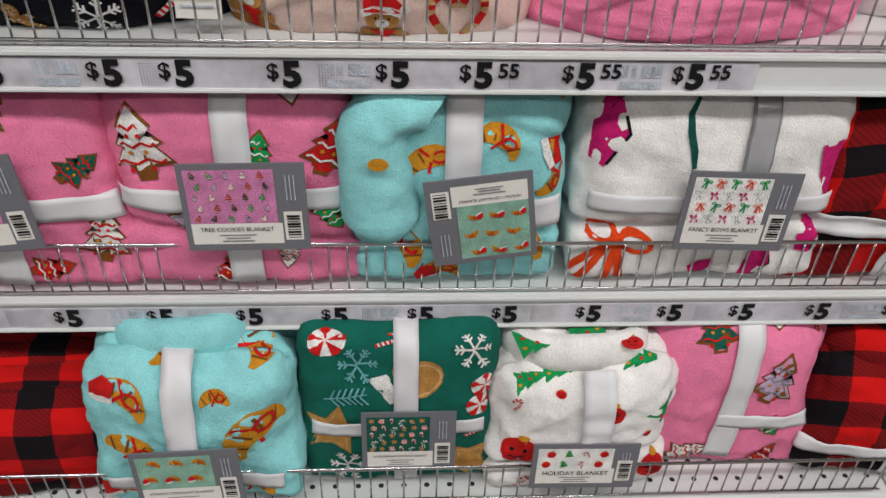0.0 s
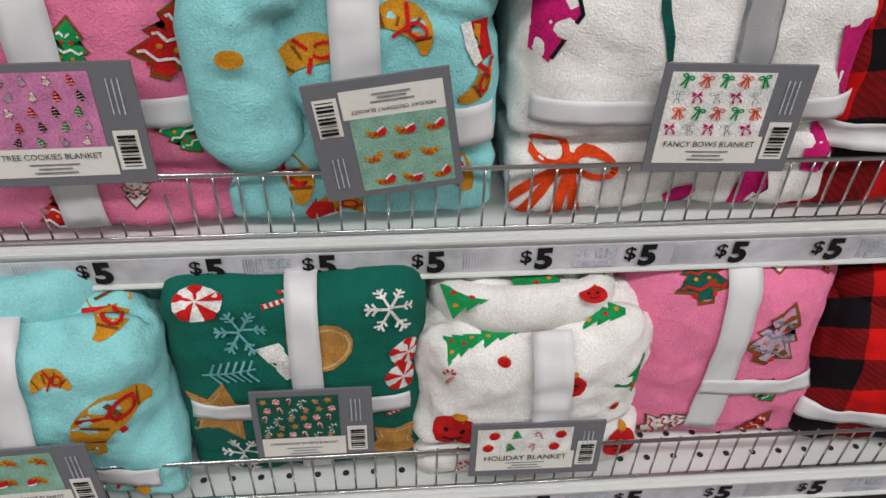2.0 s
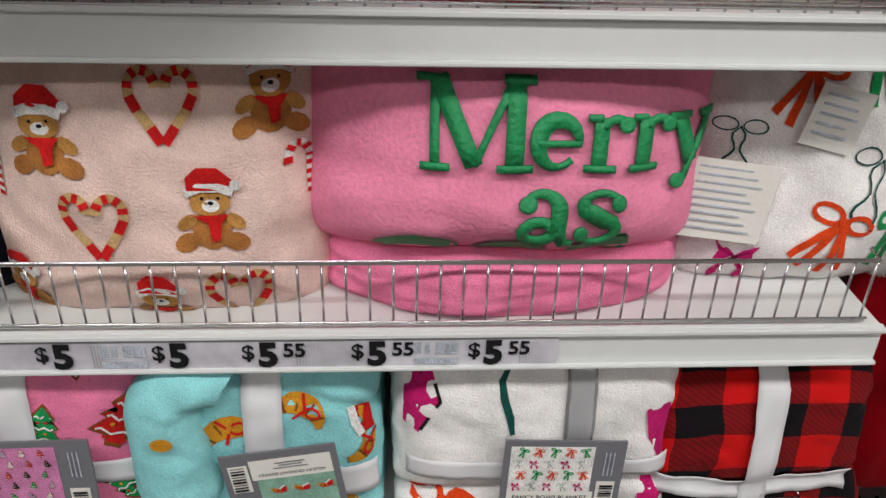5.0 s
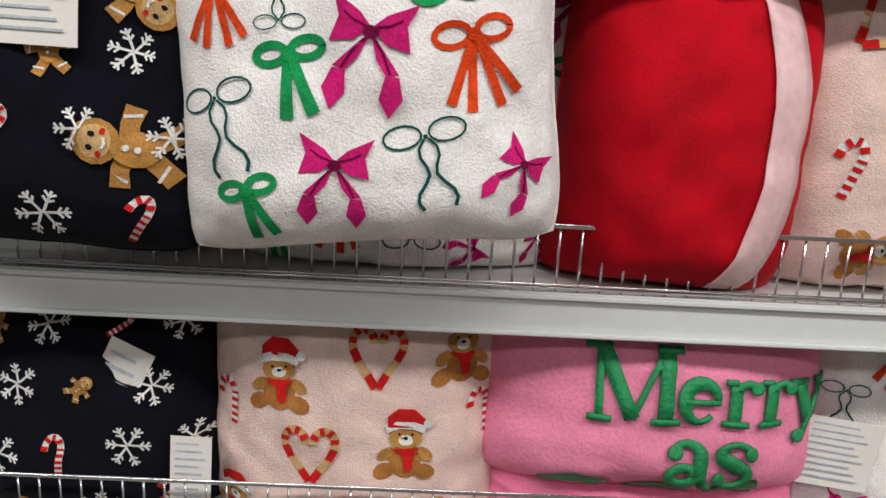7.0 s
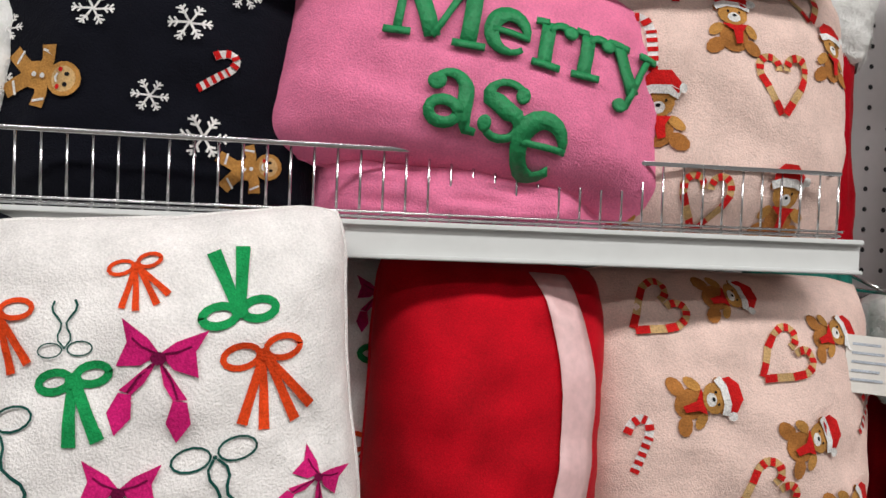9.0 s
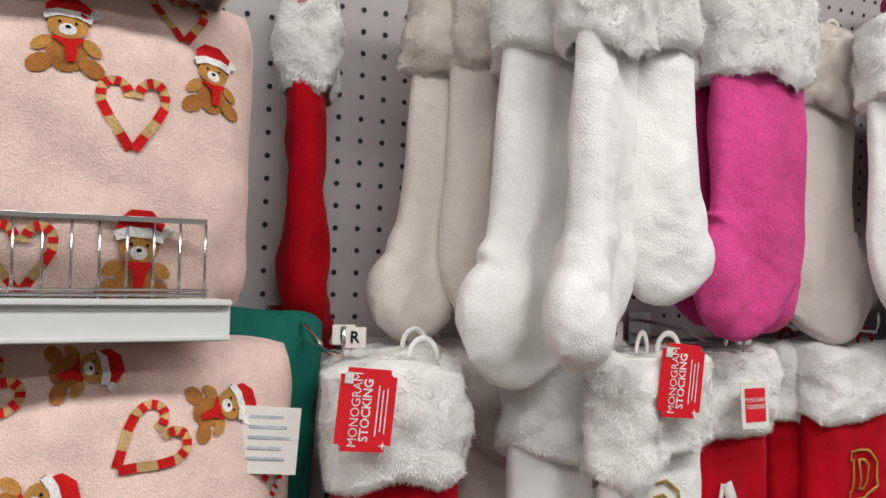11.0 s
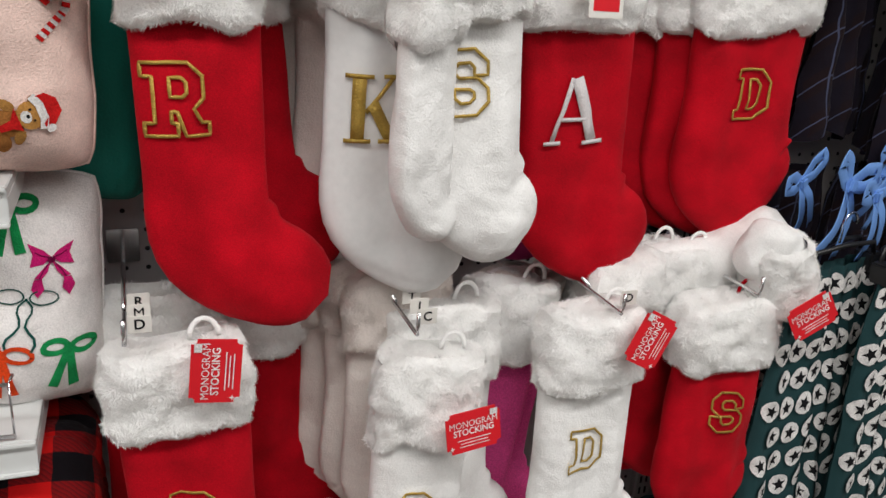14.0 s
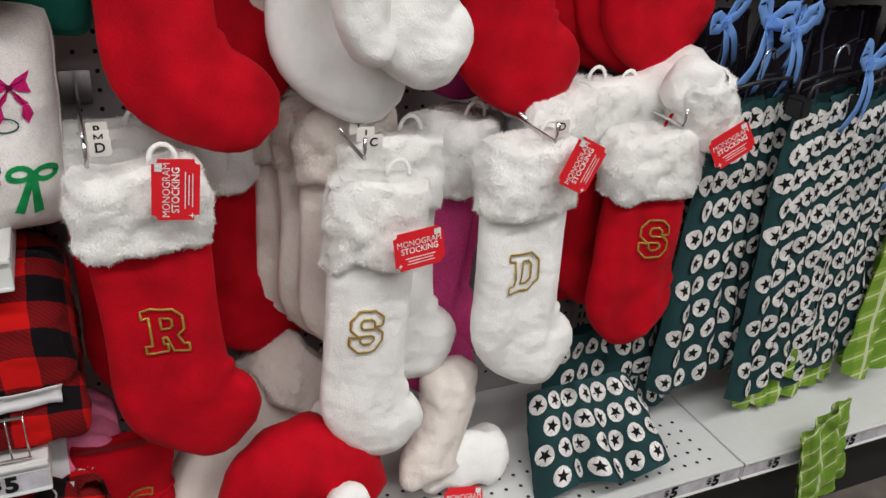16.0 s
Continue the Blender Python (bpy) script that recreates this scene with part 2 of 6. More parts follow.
class Art:
    """Flat drawings made of strokes, discs and polygons, in a unit square."""

    def __init__(self):
        self.items = []

    def stroke(self, pts, w, ink_name, closed=False):
        pts = [Vector((p[0], p[1])) for p in pts]
        if closed:
            pts.append(pts[0])
        n, verts, faces = len(pts), [], []
        ws = w if isinstance(w, list) else [w] * n
        for i, p in enumerate(pts):
            d = pts[min(i + 1, n - 1)] - pts[max(i - 1, 0)]
            if closed and i in (0, n - 1):
                d = pts[1] - pts[n - 2]
            d = d.normalized() if d.length else Vector((1, 0))
            q = Vector((-d.y, d.x)) * (ws[i] / 2)
            verts += [p + q, p - q]
        for i in range(n - 1):
            faces.append((2 * i, 2 * i + 1, 2 * i + 3, 2 * i + 2))
        self.items.append((ink_name, verts, faces))

    def disc(self, x, y, rx, ry, ink_name, turn=0.0, n=14):
        verts, faces, c, s = [Vector((x, y))], [], math.cos(turn), math.sin(turn)
        for ring in (0.55, 1.0):
            for k in range(n):
                a = 2 * math.pi * k / n
                u, v = rx * ring * math.cos(a), ry * ring * math.sin(a)
                verts.append(Vector((x + c * u - s * v, y + s * u + c * v)))
        for k in range(n):
            k2 = (k + 1) % n
            faces += [(0, 1 + k, 1 + k2), (1 + k, 1 + n + k, 1 + n + k2, 1 + k2)]
        self.items.append((ink_name, verts, faces))

    def poly(self, pts, ink_name):
        c = Vector((sum(p[0] for p in pts) / len(pts), sum(p[1] for p in pts) / len(pts)))
        n, verts, faces = len(pts), [c], []
        for ring in (0.5, 1.0):
            verts += [c.lerp(Vector((p[0], p[1])), ring) for p in pts]
        for k in range(n):
            k2 = (k + 1) % n
            faces += [(0, 1 + k, 1 + k2), (1 + k, 1 + n + k, 1 + n + k2, 1 + k2)]
        self.items.append((ink_name, verts, faces))


def arc(cx, cy, rx, ry, a0, a1, n=10):
    return [(cx + rx * math.cos(radians(a0 + (a1 - a0) * i / n)), cy + ry * math.sin(radians(a0 + (a1 - a0) * i / n))) for i in range(n + 1)]


def draw_ribbon(a, colour="green", thick=0.1, tails=2, wav=0.04):
    for s in (-1, 1):
        a.stroke(arc(s * 0.24, 0.33, 0.2, 0.12, 0, 360, 14), thick * 0.7, colour, True)
        for j in range(tails // 2):
            reach = 0.16 + 0.22 * j
            a.stroke([(s * (0.02 + reach * i / 8) + wav * math.sin(i * 1.2) * s, 0.28 - 0.78 * i / 8 * (1 - 0.15 * j)) for i in range(9)], [thick * (0.8 + 0.05 * i) for i in range(9)], colour)
    a.disc(0, 0.3, thick * 0.7, thick * 0.7, colour)


def draw_green(a):
    draw_ribbon(a, "green", 0.15, 2, 0.0)


def draw_orange(a):
    draw_ribbon(a, "orange", 0.10, 4, 0.0)


def draw_thin(a):
    draw_ribbon(a, "dgreen", 0.035, 2, 0.06)


def draw_magenta(a):
    for s in (-1, 1):
        a.poly([(0, 0.24), (s * 0.12, 0.36), (s * 0.38, 0.5), (s * 0.3, 0.3), (s * 0.36, 0.08), (s * 0.14, 0.12)], "mag")
        a.poly([(0, 0.2), (s * 0.1, 0.1), (s * 0.3, -0.12), (s * 0.18, -0.14), (s * 0.08, -0.02)], "mag")
        a.poly([(s * 0.18, -0.14), (s * 0.3, -0.14), (s * 0.36, -0.32), (s * 0.26, -0.5), (s * 0.15, -0.34)], "mag")
        a.stroke([(s * 0.03, 0.24), (s * 0.16, 0.28), (s * 0.26, 0.34)], 0.02, "dmag")
        a.stroke([(s * 0.05, 0.14), (s * 0.14, 0.02), (s * 0.22, -0.13)], 0.02, "dmag")
    a.disc(0, 0.2, 0.07, 0.06, "dmag", n=8)


def draw_flake(a, colour="white"):
    for k in range(6):
        t = k * math.pi / 3
        c, s = math.cos(t), math.sin(t)
        a.stroke([(0, 0), (0.25 * c, 0.25 * s), (0.5 * c, 0.5 * s)], 0.055, colour)
        for r in (0.26, 0.38):
            for e in (-1, 1):
                u = t + e * 0.9
                a.stroke([(r * c, r * s), (r * c + 0.14 * math.cos(u), r * s + 0.14 * math.sin(u))], 0.05, colour)


def draw_frost(a):
    draw_flake(a, "frost")


def draw_cane(a):
    pts = [(0.12, -0.5 + 0.62 * i / 8) for i in range(9)] + arc(-0.06, 0.12, 0.18, 0.3, 10, 190, 8)
    a.stroke(pts, 0.15, "white")
    for i in range(0, len(pts) - 1, 2):
        p, q = Vector(pts[i]), Vector(pts[i + 1])
        a.stroke([p, q], 0.15, "red")


def draw_heart(a):
    for s in (-1, 1):
        pts = [(0.02 * s, -0.42), (0.14 * s, -0.24), (0.28 * s, -0.04), (0.37 * s, 0.14)] + [(s * x, y) for x, y in arc(0.22, 0.26, 0.16, 0.18, -10, 190, 8)]
        a.stroke(pts, 0.12, "ltan")
        for i in range(0, len(pts) - 1, 2):
            a.stroke([pts[i], pts[i + 1]], 0.12, "red")


def draw_bear(a):
    a.disc(0, -0.2, 0.2, 0.22, "bear")
    for s in (-1, 1):
        a.disc(s * 0.25, -0.34, 0.14, 0.1, "bear", -s * 0.5, 10)
        a.disc(s * 0.24, -0.12, 0.12, 0.07, "tan", -s * 0.7, 10)
        a.disc(s * 0.19, 0.2, 0.06, 0.06, "bear", 0, 8)
    a.disc(0, 0.1, 0.2, 0.16, "tan")
    a.disc(0, 0.05, 0.09, 0.07, "white", 0, 10)
    a.disc(0, 0.075, 0.03, 0.022, "black", 0, 8)
    for s in (-1, 1):
        a.disc(s * 0.08, 0.13, 0.018, 0.02, "black", 0, 6)
    a.poly([(-0.17, -0.04), (0.17, -0.04), (0.1, -0.14), (0.09, -0.3), (0, -0.32), (-0.03, -0.14)], "red")
    a.poly([(-0.22, 0.22), (0.22, 0.22), (0.24, 0.34), (0.1, 0.47), (-0.1, 0.47), (-0.22, 0.36)], "red")
    a.stroke([(-0.24, 0.2), (-0.1, 0.25), (0.1, 0.25), (0.24, 0.2)], 0.1, "white")
    a.disc(0.27, 0.28, 0.06, 0.06, "white", 0, 8)


def draw_ginger(a):
    for s in (-1, 1):
        a.stroke([(0, 0), (s * 0.2, 0.04), (s * 0.36, 0.02)], [0.16, 0.15, 0.17], "tan")
        a.stroke([(0, -0.1), (s * 0.14, -0.3), (s * 0.24, -0.42)], [0.18, 0.17, 0.18], "tan")
        a.stroke([(s * 0.26, 0.1), (s * 0.3, -0.04)], 0.03, "white")
        a.stroke([(s * 0.1, -0.34), (s * 0.26, -0.28)], 0.03, "white")
    a.disc(0, -0.06, 0.16, 0.2, "tan")
    a.disc(0, 0.27, 0.2, 0.2, "tan")
    a.disc(0, 0.27, 0.15, 0.14, "ltan")
    for s in (-1, 1):
        a.disc(s * 0.06, 0.3, 0.025, 0.03, "black", 0, 8)
        a.disc(s * 0.1, 0.22, 0.03, 0.025, "red", 0, 8)
    a.stroke([(-0.05, 0.2), (0, 0.18), (0.05, 0.2)], 0.025, "white")
    for y in (0.02, -0.08):
        a.disc(0, y, 0.03, 0.03, "white", 0, 8)


def draw_cookie(a, fill="white", wave="red"):
    def edge(k):
        out = [(0, 0.5 * k)]
        for x, y in ((0.12, 0.34), (0.22, 0.2), (0.15, 0.16), (0.3, -0.02), (0.2, -0.06), (0.38, -0.3), (0.12, -0.34)):
            out.append((x * k, y * k))
        out += [(0.1 * k, -0.48 * k), (-0.1 * k, -0.48 * k)]
        out += [(-x, y) for x, y in reversed(out[1:8])]
        return out
    a.poly(edge(1.0), "brown")
    a.poly(edge(0.86), fill)
    for y, w in ((0.2, 0.14), (-0.02, 0.2), (-0.24, 0.28)):
        a.stroke([(-w + 2 * w * i / 8, y + 0.03 * math.sin(i * 1.6)) for i in range(9)], 0.035, wave)
        for e in (-0.5, 0.35):
            a.disc(w * e, y - 0.1, 0.03, 0.03, ("gold", "lilac", "red")[int(abs(y * 10)) % 3], 0, 7)


def draw_croissant(a):
    pts = arc(0, -0.15, 0.4, 0.4, 15, 165, 10)
    a.stroke(pts, [0.08, 0.16, 0.24, 0.3, 0.34, 0.36, 0.34, 0.3, 0.24, 0.16, 0.08], "gold")
    for i in (2, 4, 6, 8):
        x, y = pts[i]
        a.stroke([(x * 0.72, (y + 0.15) * 0.72 - 0.15), (x * 1.25, (y + 0.15) * 1.25 - 0.15)], 0.035, "brown")
    a.stroke([(-0.1, 0.4), (0.04, 0.2), (-0.06, 0.0)], 0.05, "red")
    a.stroke(arc(0.16, 0.2, 0.12, 0.08, 0, 360, 10), 0.04, "red", True)


def draw_hatcroissant(a):
    draw_croissant(a)
    a.poly([(-0.42, -0.12), (-0.06, 0.06), (-0.12, 0.3), (-0.36, 0.34), (-0.5, 0.1)], "red")
    a.stroke([(-0.42, -0.14), (-0.22, -0.06), (-0.04, 0.06)], 0.1, "white")


def draw_mint(a):
    a.disc(0, 0, 0.42, 0.42, "white")
    for k in range(5):
        t = k * 2 * math.pi / 5
        a.poly([(0.02 * math.cos(t), 0.02 * math.sin(t)), (0.42 * math.cos(t), 0.42 * math.sin(t)), (0.44 * math.cos(t + 0.35), 0.44 * math.sin(t + 0.35)), (0.4 * math.cos(t + 0.65), 0.4 * math.sin(t + 0.65))], "red")


def draw_mitten(a):
    a.disc(0.05, 0.1, 0.3, 0.34, "tan", 0.3)
    a.disc(-0.22, 0.0, 0.13, 0.2, "tan", 0.6)
    a.poly([(-0.3, -0.5), (0.2, -0.45), (0.24, -0.2), (-0.24, -0.24)], "white")
    a.stroke(arc(0.05, 0.1, 0.25, 0.29, 0, 360, 16), 0.03, "ltan", True)


def draw_star(a, fill="tan", line="ltan"):
    for k, c in ((0.5, fill), (0.4, line), (0.36, fill)):
        a.poly([((k if i % 2 == 0 else k * 0.5) * math.sin(math.pi * i / 5), (k if i % 2 == 0 else k * 0.5) * math.cos(math.pi * i / 5)) for i in range(10)], c)


def draw_dot_star(a):
    a.disc(0, 0, 0.5, 0.5, "white", 0, 12)
    a.poly([((0.34 if i % 2 == 0 else 0.15) * math.sin(math.pi * i / 5), (0.34 if i % 2 == 0 else 0.15) * math.cos(math.pi * i / 5)) for i in range(10)], "black")


def draw_bauble(a):
    a.disc(0, -0.05, 0.42, 0.4, "red")
    a.disc(0.05, 0.36, 0.12, 0.08, "gold")
    for s in (-1, 1):
        a.disc(s * 0.13, -0.02, 0.05, 0.06, "black", 0, 8)
    a.stroke([(-0.16, -0.2), (0, -0.26), (0.16, -0.18)], 0.04, "black")


def draw_tree(a):
    for w, y in ((0.44, -0.36), (0.34, -0.1), (0.24, 0.14)):
        a.poly([(-w, y), (w, y), (w * 0.35, y + 0.34), (-w * 0.35, y + 0.34)], "green")
    for x, y, c in ((-0.14, -0.2, "red"), (0.16, -0.24, "gold"), (0.04, 0.06, "red"), (-0.06, 0.28, "gold")):
        a.disc(x, y, 0.05, 0.05, c, 0, 8)


def draw_sprig(a):
    a.stroke([(0, -0.5), (0.03, 0), (0, 0.5)], 0.04, "frost")
    for i in range(6):
        for s in (-1, 1):
            a.stroke([(0.01, -0.35 + 0.14 * i), (s * 0.24, -0.2 + 0.14 * i)], 0.045, "frost")


def draw_stroke(a):
    a.stroke([(0.05, 0.5), (-0.06, 0.25), (-0.02, 0.0), (0.06, -0.25), (0.1, -0.5)], [0.05, 0.09, 0.1, 0.1, 0.06], "dgreen")


def draw_petal(a):
    a.poly([(-0.2, 0.5), (0.15, 0.42), (0.3, 0.0), (0.1, -0.5), (-0.25, -0.45), (-0.3, 0.0)], "mag")
    a.stroke([(0.22, 0.2), (0.3, 0.0), (0.12, -0.46)], 0.04, "black")


DRAW = {"ribbon": draw_ribbon, "green": draw_green, "orange": draw_orange, "thin": draw_thin, "magenta": draw_magenta, "flake": draw_flake, "frost": draw_frost, "cane": draw_cane, "heart": draw_heart, "bear": draw_bear, "ginger": draw_ginger, "cookie": draw_cookie, "croissant": draw_croissant, "hatcroissant": draw_hatcroissant, "mint": draw_mint, "mitten": draw_mitten, "star": draw_star, "dot_star": draw_dot_star, "bauble": draw_bauble, "tree": draw_tree, "sprig": draw_sprig, "stroke": draw_stroke, "petal": draw_petal}


def lay(name, art, mapper, parent, x, z, size, turn=0.0, lift=0.0014, label="", flip=1):
    """Lay a drawing on a surface; mapper(x, z, lift) gives the place."""
    order, verts, faces, index = [], [], [], []
    c, s = math.cos(radians(turn)), math.sin(radians(turn))
    for layer, (ink_name, vs, fs) in enumerate(art.items):
        if ink_name not in order:
            order.append(ink_name)
        base = len(verts)
        for v in vs:
            u, w = v[0] * size * flip, v[1] * size
            verts.append(mapper(x + c * u + s * w, z - s * u + c * w, lift + 0.00022 * layer))
        faces += [tuple(base + i for i in f) for f in fs]
        index += [order.index(ink_name)] * len(fs)
    return from_lists(name, verts, faces, [INK[o] for o in order], parent, label, index)


def motif(kind, mapper, parent, x, z, size, turn=0.0, lift=0.0014):
    a = Art()
    DRAW[kind](a)
    return lay("printed_" + kind, a, mapper, parent, x, z, size, turn, lift)


GLYPHS = {}


def glyphs(text, bold=0.0, spacing=1.0):
    """Outlines of a line of text, one unit high, centred, as points and faces."""
    key = (text, bold, spacing)
    if key not in GLYPHS:
        cu = bpy.data.curves.new("text", "FONT")
        cu.body, cu.align_x, cu.align_y, cu.resolution_u, cu.offset, cu.space_character = text, "CENTER", "CENTER", 3, 0.0 if "M" in text else bold, spacing
        ob = bpy.data.objects.new("text", cu)
        scene.collection.objects.link(ob)
        me = ob.evaluated_get(bpy.context.evaluated_depsgraph_get()).to_mesh()
        bm = bmesh.new()
        bm.from_mesh(me)
        bmesh.ops.triangulate(bm, faces=bm.faces)
        for _ in range(2):
            long = [e for e in bm.edges if e.calc_length() > 0.22]
            if long:
                bmesh.ops.subdivide_edges(bm, edges=long, cuts=1)
        bmesh.ops.triangulate(bm, faces=bm.faces)
        bm.verts.index_update()
        GLYPHS[key] = ([Vector((v.co.x, v.co.y)) for v in bm.verts], [tuple(v.index for v in f.verts) for f in bm.faces])
        bm.free()
        bpy.data.objects.remove(ob)
        bpy.data.curves.remove(cu)
    return GLYPHS[key]


def write(text, mapper, parent, x, z, size, ink_name="black", turn=0.0, bold=0.0, lift=0.0016, name="lettering", wide=1.0, relief=0.0):
    vs, fs = glyphs(text, bold)
    c, s = math.cos(radians(turn)), math.sin(radians(turn))
    verts, faces = [], list(fs)
    for v in vs:
        u, w = v[0] * size * wide, v[1] * size
        verts.append(mapper(x + c * u + s * w, z - s * u + c * w, lift))
    ob = from_lists(name, verts, faces, INK[ink_name], parent)
    if relief:
        md = ob.modifiers.new("relief", "SOLIDIFY")
        md.thickness, md.offset = relief, 1.0
    return ob


# varsity letters as outlines, serif letters as strokes of (points, width)
VARSITY = {
    "D": ([(-.4, .5), (.15, .5), (.4, .25), (.4, -.25), (.15, -.5), (-.4, -.5), (-.4, -.32), (-.27, -.32), (-.27, .32), (-.4, .32)],
          [(-.06, .3), (.08, .3), (.18, .18), (.18, -.18), (.08, -.3), (-.06, -.3)]),
    "R": ([(-.42, .5), (.2, .5), (.38, .32), (.38, .02), (.24, -.12), (.34, -.32), (.44, -.32), (.44, -.5), (.12, -.5), (.02, -.16), (-.06, -.16), (-.06, -.32), (.02, -.32), (.02, -.5), (-.42, -.5), (-.42, -.32), (-.28, -.32), (-.28, .32), (-.42, .32)],
          [(-.06, .3), (.1, .3), (.16, .24), (.16, .1), (.1, .04), (-.06, .04)]),
    "S": ([(-.2, .5), (.16, .5), (.38, .3), (.38, .1), (.16, .1), (.16, .22), (.08, .3), (-.1, .3), (-.16, .24), (-.16, .14), (-.1, .08), (.22, .06), (.38, -.1), (.38, -.3), (.2, -.5), (-.2, -.5), (-.4, -.3), (-.4, -.1), (-.17, -.1), (-.17, -.22), (-.08, -.3), (.08, -.3), (.16, -.24), (.16, -.16), (.08, -.1), (-.22, -.08), (-.38, .08), (-.38, .3)],),
}


def bar(a, x0, y0, x1, y1, w, ink_name):
    a.stroke([(x0 + (x1 - x0) * i / 4, y0 + (y1 - y0) * i / 4) for i in range(5)], w, ink_name)


def serif_letter(a, ch, dx, dy, k, c):
    """One heavy serif letter; capitals are one unit high."""
    b = Art()
    if ch == "A":
        bar(b, -.06, .5, -.36, -.46, .07, c), bar(b, 0, .5, .3, -.46, .19, c), bar(b, -.24, -.12, .18, -.12, .06, c)
        bar(b, -.5, -.48, -.22, -.48, .06, c), bar(b, .12, -.48, .5, -.48, .06, c)
    elif ch == "K":
        bar(b, -.22, .5, -.22, -.5, .2, c), bar(b, -.12, -.05, .3, .47, .06, c), bar(b, -.02, .09, .3, -.47, .18, c)
        for x0, x1, y in ((-.42, -.02, .48), (-.42, -.02, -.48), (.14, .46, .48), (.1, .48, -.48)):
            bar(b, x0, y, x1, y, .06, c)
    elif ch == "M":
        bar(b, -.42, .46, -.42, -.46, .1, c), bar(b, -.4, .48, 0, -.44, .2, c), bar(b, 0, -.44, .4, .48, .08, c), bar(b, .43, .48, .43, -.46, .2, c)
        for x0, x1, y in ((-.62, -.28, .46), (.3, .64, .46), (-.58, -.26, -.46), (.24, .64, -.46)):
            bar(b, x0, y, x1, y, .08, c)
    elif ch == "e":
        b.stroke(arc(0, 0, .23, .26, 0, 315, 16), [.07 + .13 * math.sin(math.pi * min(1, i / 14)) for i in range(17)], c)
        bar(b, -.22, .0, .26, .0, .07, c)
    elif ch == "r":
        bar(b, -.1, .28, -.1, -.3, .17, c), bar(b, -.26, .28, -.1, .28, .08, c), bar(b, -.26, -.28, .1, -.28, .08, c)
        b.stroke(arc(.06, .1, .14, .17, 160, 50, 6), [.06, .07, .08, .09, .1, .1, .1], c)
        b.disc(.18, .2, .09, .09, c)
    elif ch == "y":
        bar(b, -.24, .28, .04, -.3, .17, c), bar(b, .24, .28, -.06, -.5, .08, c)
        bar(b, -.38, .28, -.08, .28, .08, c), bar(b, .1, .28, .36, .28, .08, c)
        b.disc(-.14, -.5, .1, .09, c)
    elif ch == "a":
        b.stroke(arc(-.06, -.14, .15, .11, 0, 360, 14), .11, c, True)
        b.stroke(arc(-.03, .08, .17, .17, 150, 0, 8) + [(.14, 0), (.14, -.14), (.2, -.27), (.3, -.27)], [.08, .08, .08, .09, .1, .12, .14, .16, .16, .16, .16, .1, .06], c)
        b.disc(-.17, .14, .09, .08, c)
    elif ch == "s":
        b.stroke(arc(0, .14, .17, .13, 20, 200, 8) + [(-.08, .06), (.06, -.03)] + arc(0, -.14, .18, .14, 40, -160, 8), [.07] * 6 + [.1, .13, .16, .18, .18] + [.15, .13, .1, .08] + [.07] * 5, c)
        b.disc(.16, .16, .07, .08, c), b.disc(-.17, -.17, .07, .08, c)
    for nm, vs, fs in b.items:
        a.items.append((nm, [Vector((dx + v[0] * k, dy + v[1] * k)) for v in vs], fs))


def serif(text, mapper, parent, x, z, size, ink_name, name="embroidery", relief=0.003, turn=0.0):
    """A word in serif letters, each letter a part of its own."""
    wide = {"M": 1.2, "A": .9, "K": .9, "e": .62, "r": .52, "y": .62, "a": .58, "s": .5}
    pos = -sum(wide[c] for c in text) / 2
    for ch in text:
        a = Art()
        serif_letter(a, ch, pos + wide[ch] / 2, 0 if ch.isupper() else -.19 if "M" in text else 0, 1.0, ink_name)
        pos += wide[ch]
        ob = lay(name, a, mapper, parent, x, z, size, turn, lift=0.003)
        md = ob.modifiers.new("relief", "SOLIDIFY")
        md.thickness, md.offset = relief, 1.0


def varsity(ch, mapper, parent, x, z, size, ink_name):
    a = Art()
    for loop in VARSITY[ch]:
        pts = []
        for i, p in enumerate(loop):
            q = loop[(i + 1) % len(loop)]
            pts += [(p[0] + (q[0] - p[0]) * k / 3, p[1] + (q[1] - p[1]) * k / 3) for k in range(3)]
        a.stroke(pts, 0.05, ink_name, True)
    ob = lay("monogram_edge", a, mapper, parent, x, z, size, lift=0.003)
    md = ob.modifiers.new("relief", "SOLIDIFY")
    md.thickness, md.offset = 0.0008, 1.0


# ---------------------------------------------------------------- soft goods


def wrinkle(p, seed, amp, freq):
    q = Vector(p) * freq + Vector((seed * 7.3, seed * 3.1, seed * 1.7))
    return amp * (noise.noise(q) + 0.45 * noise.noise(q * 2.3))


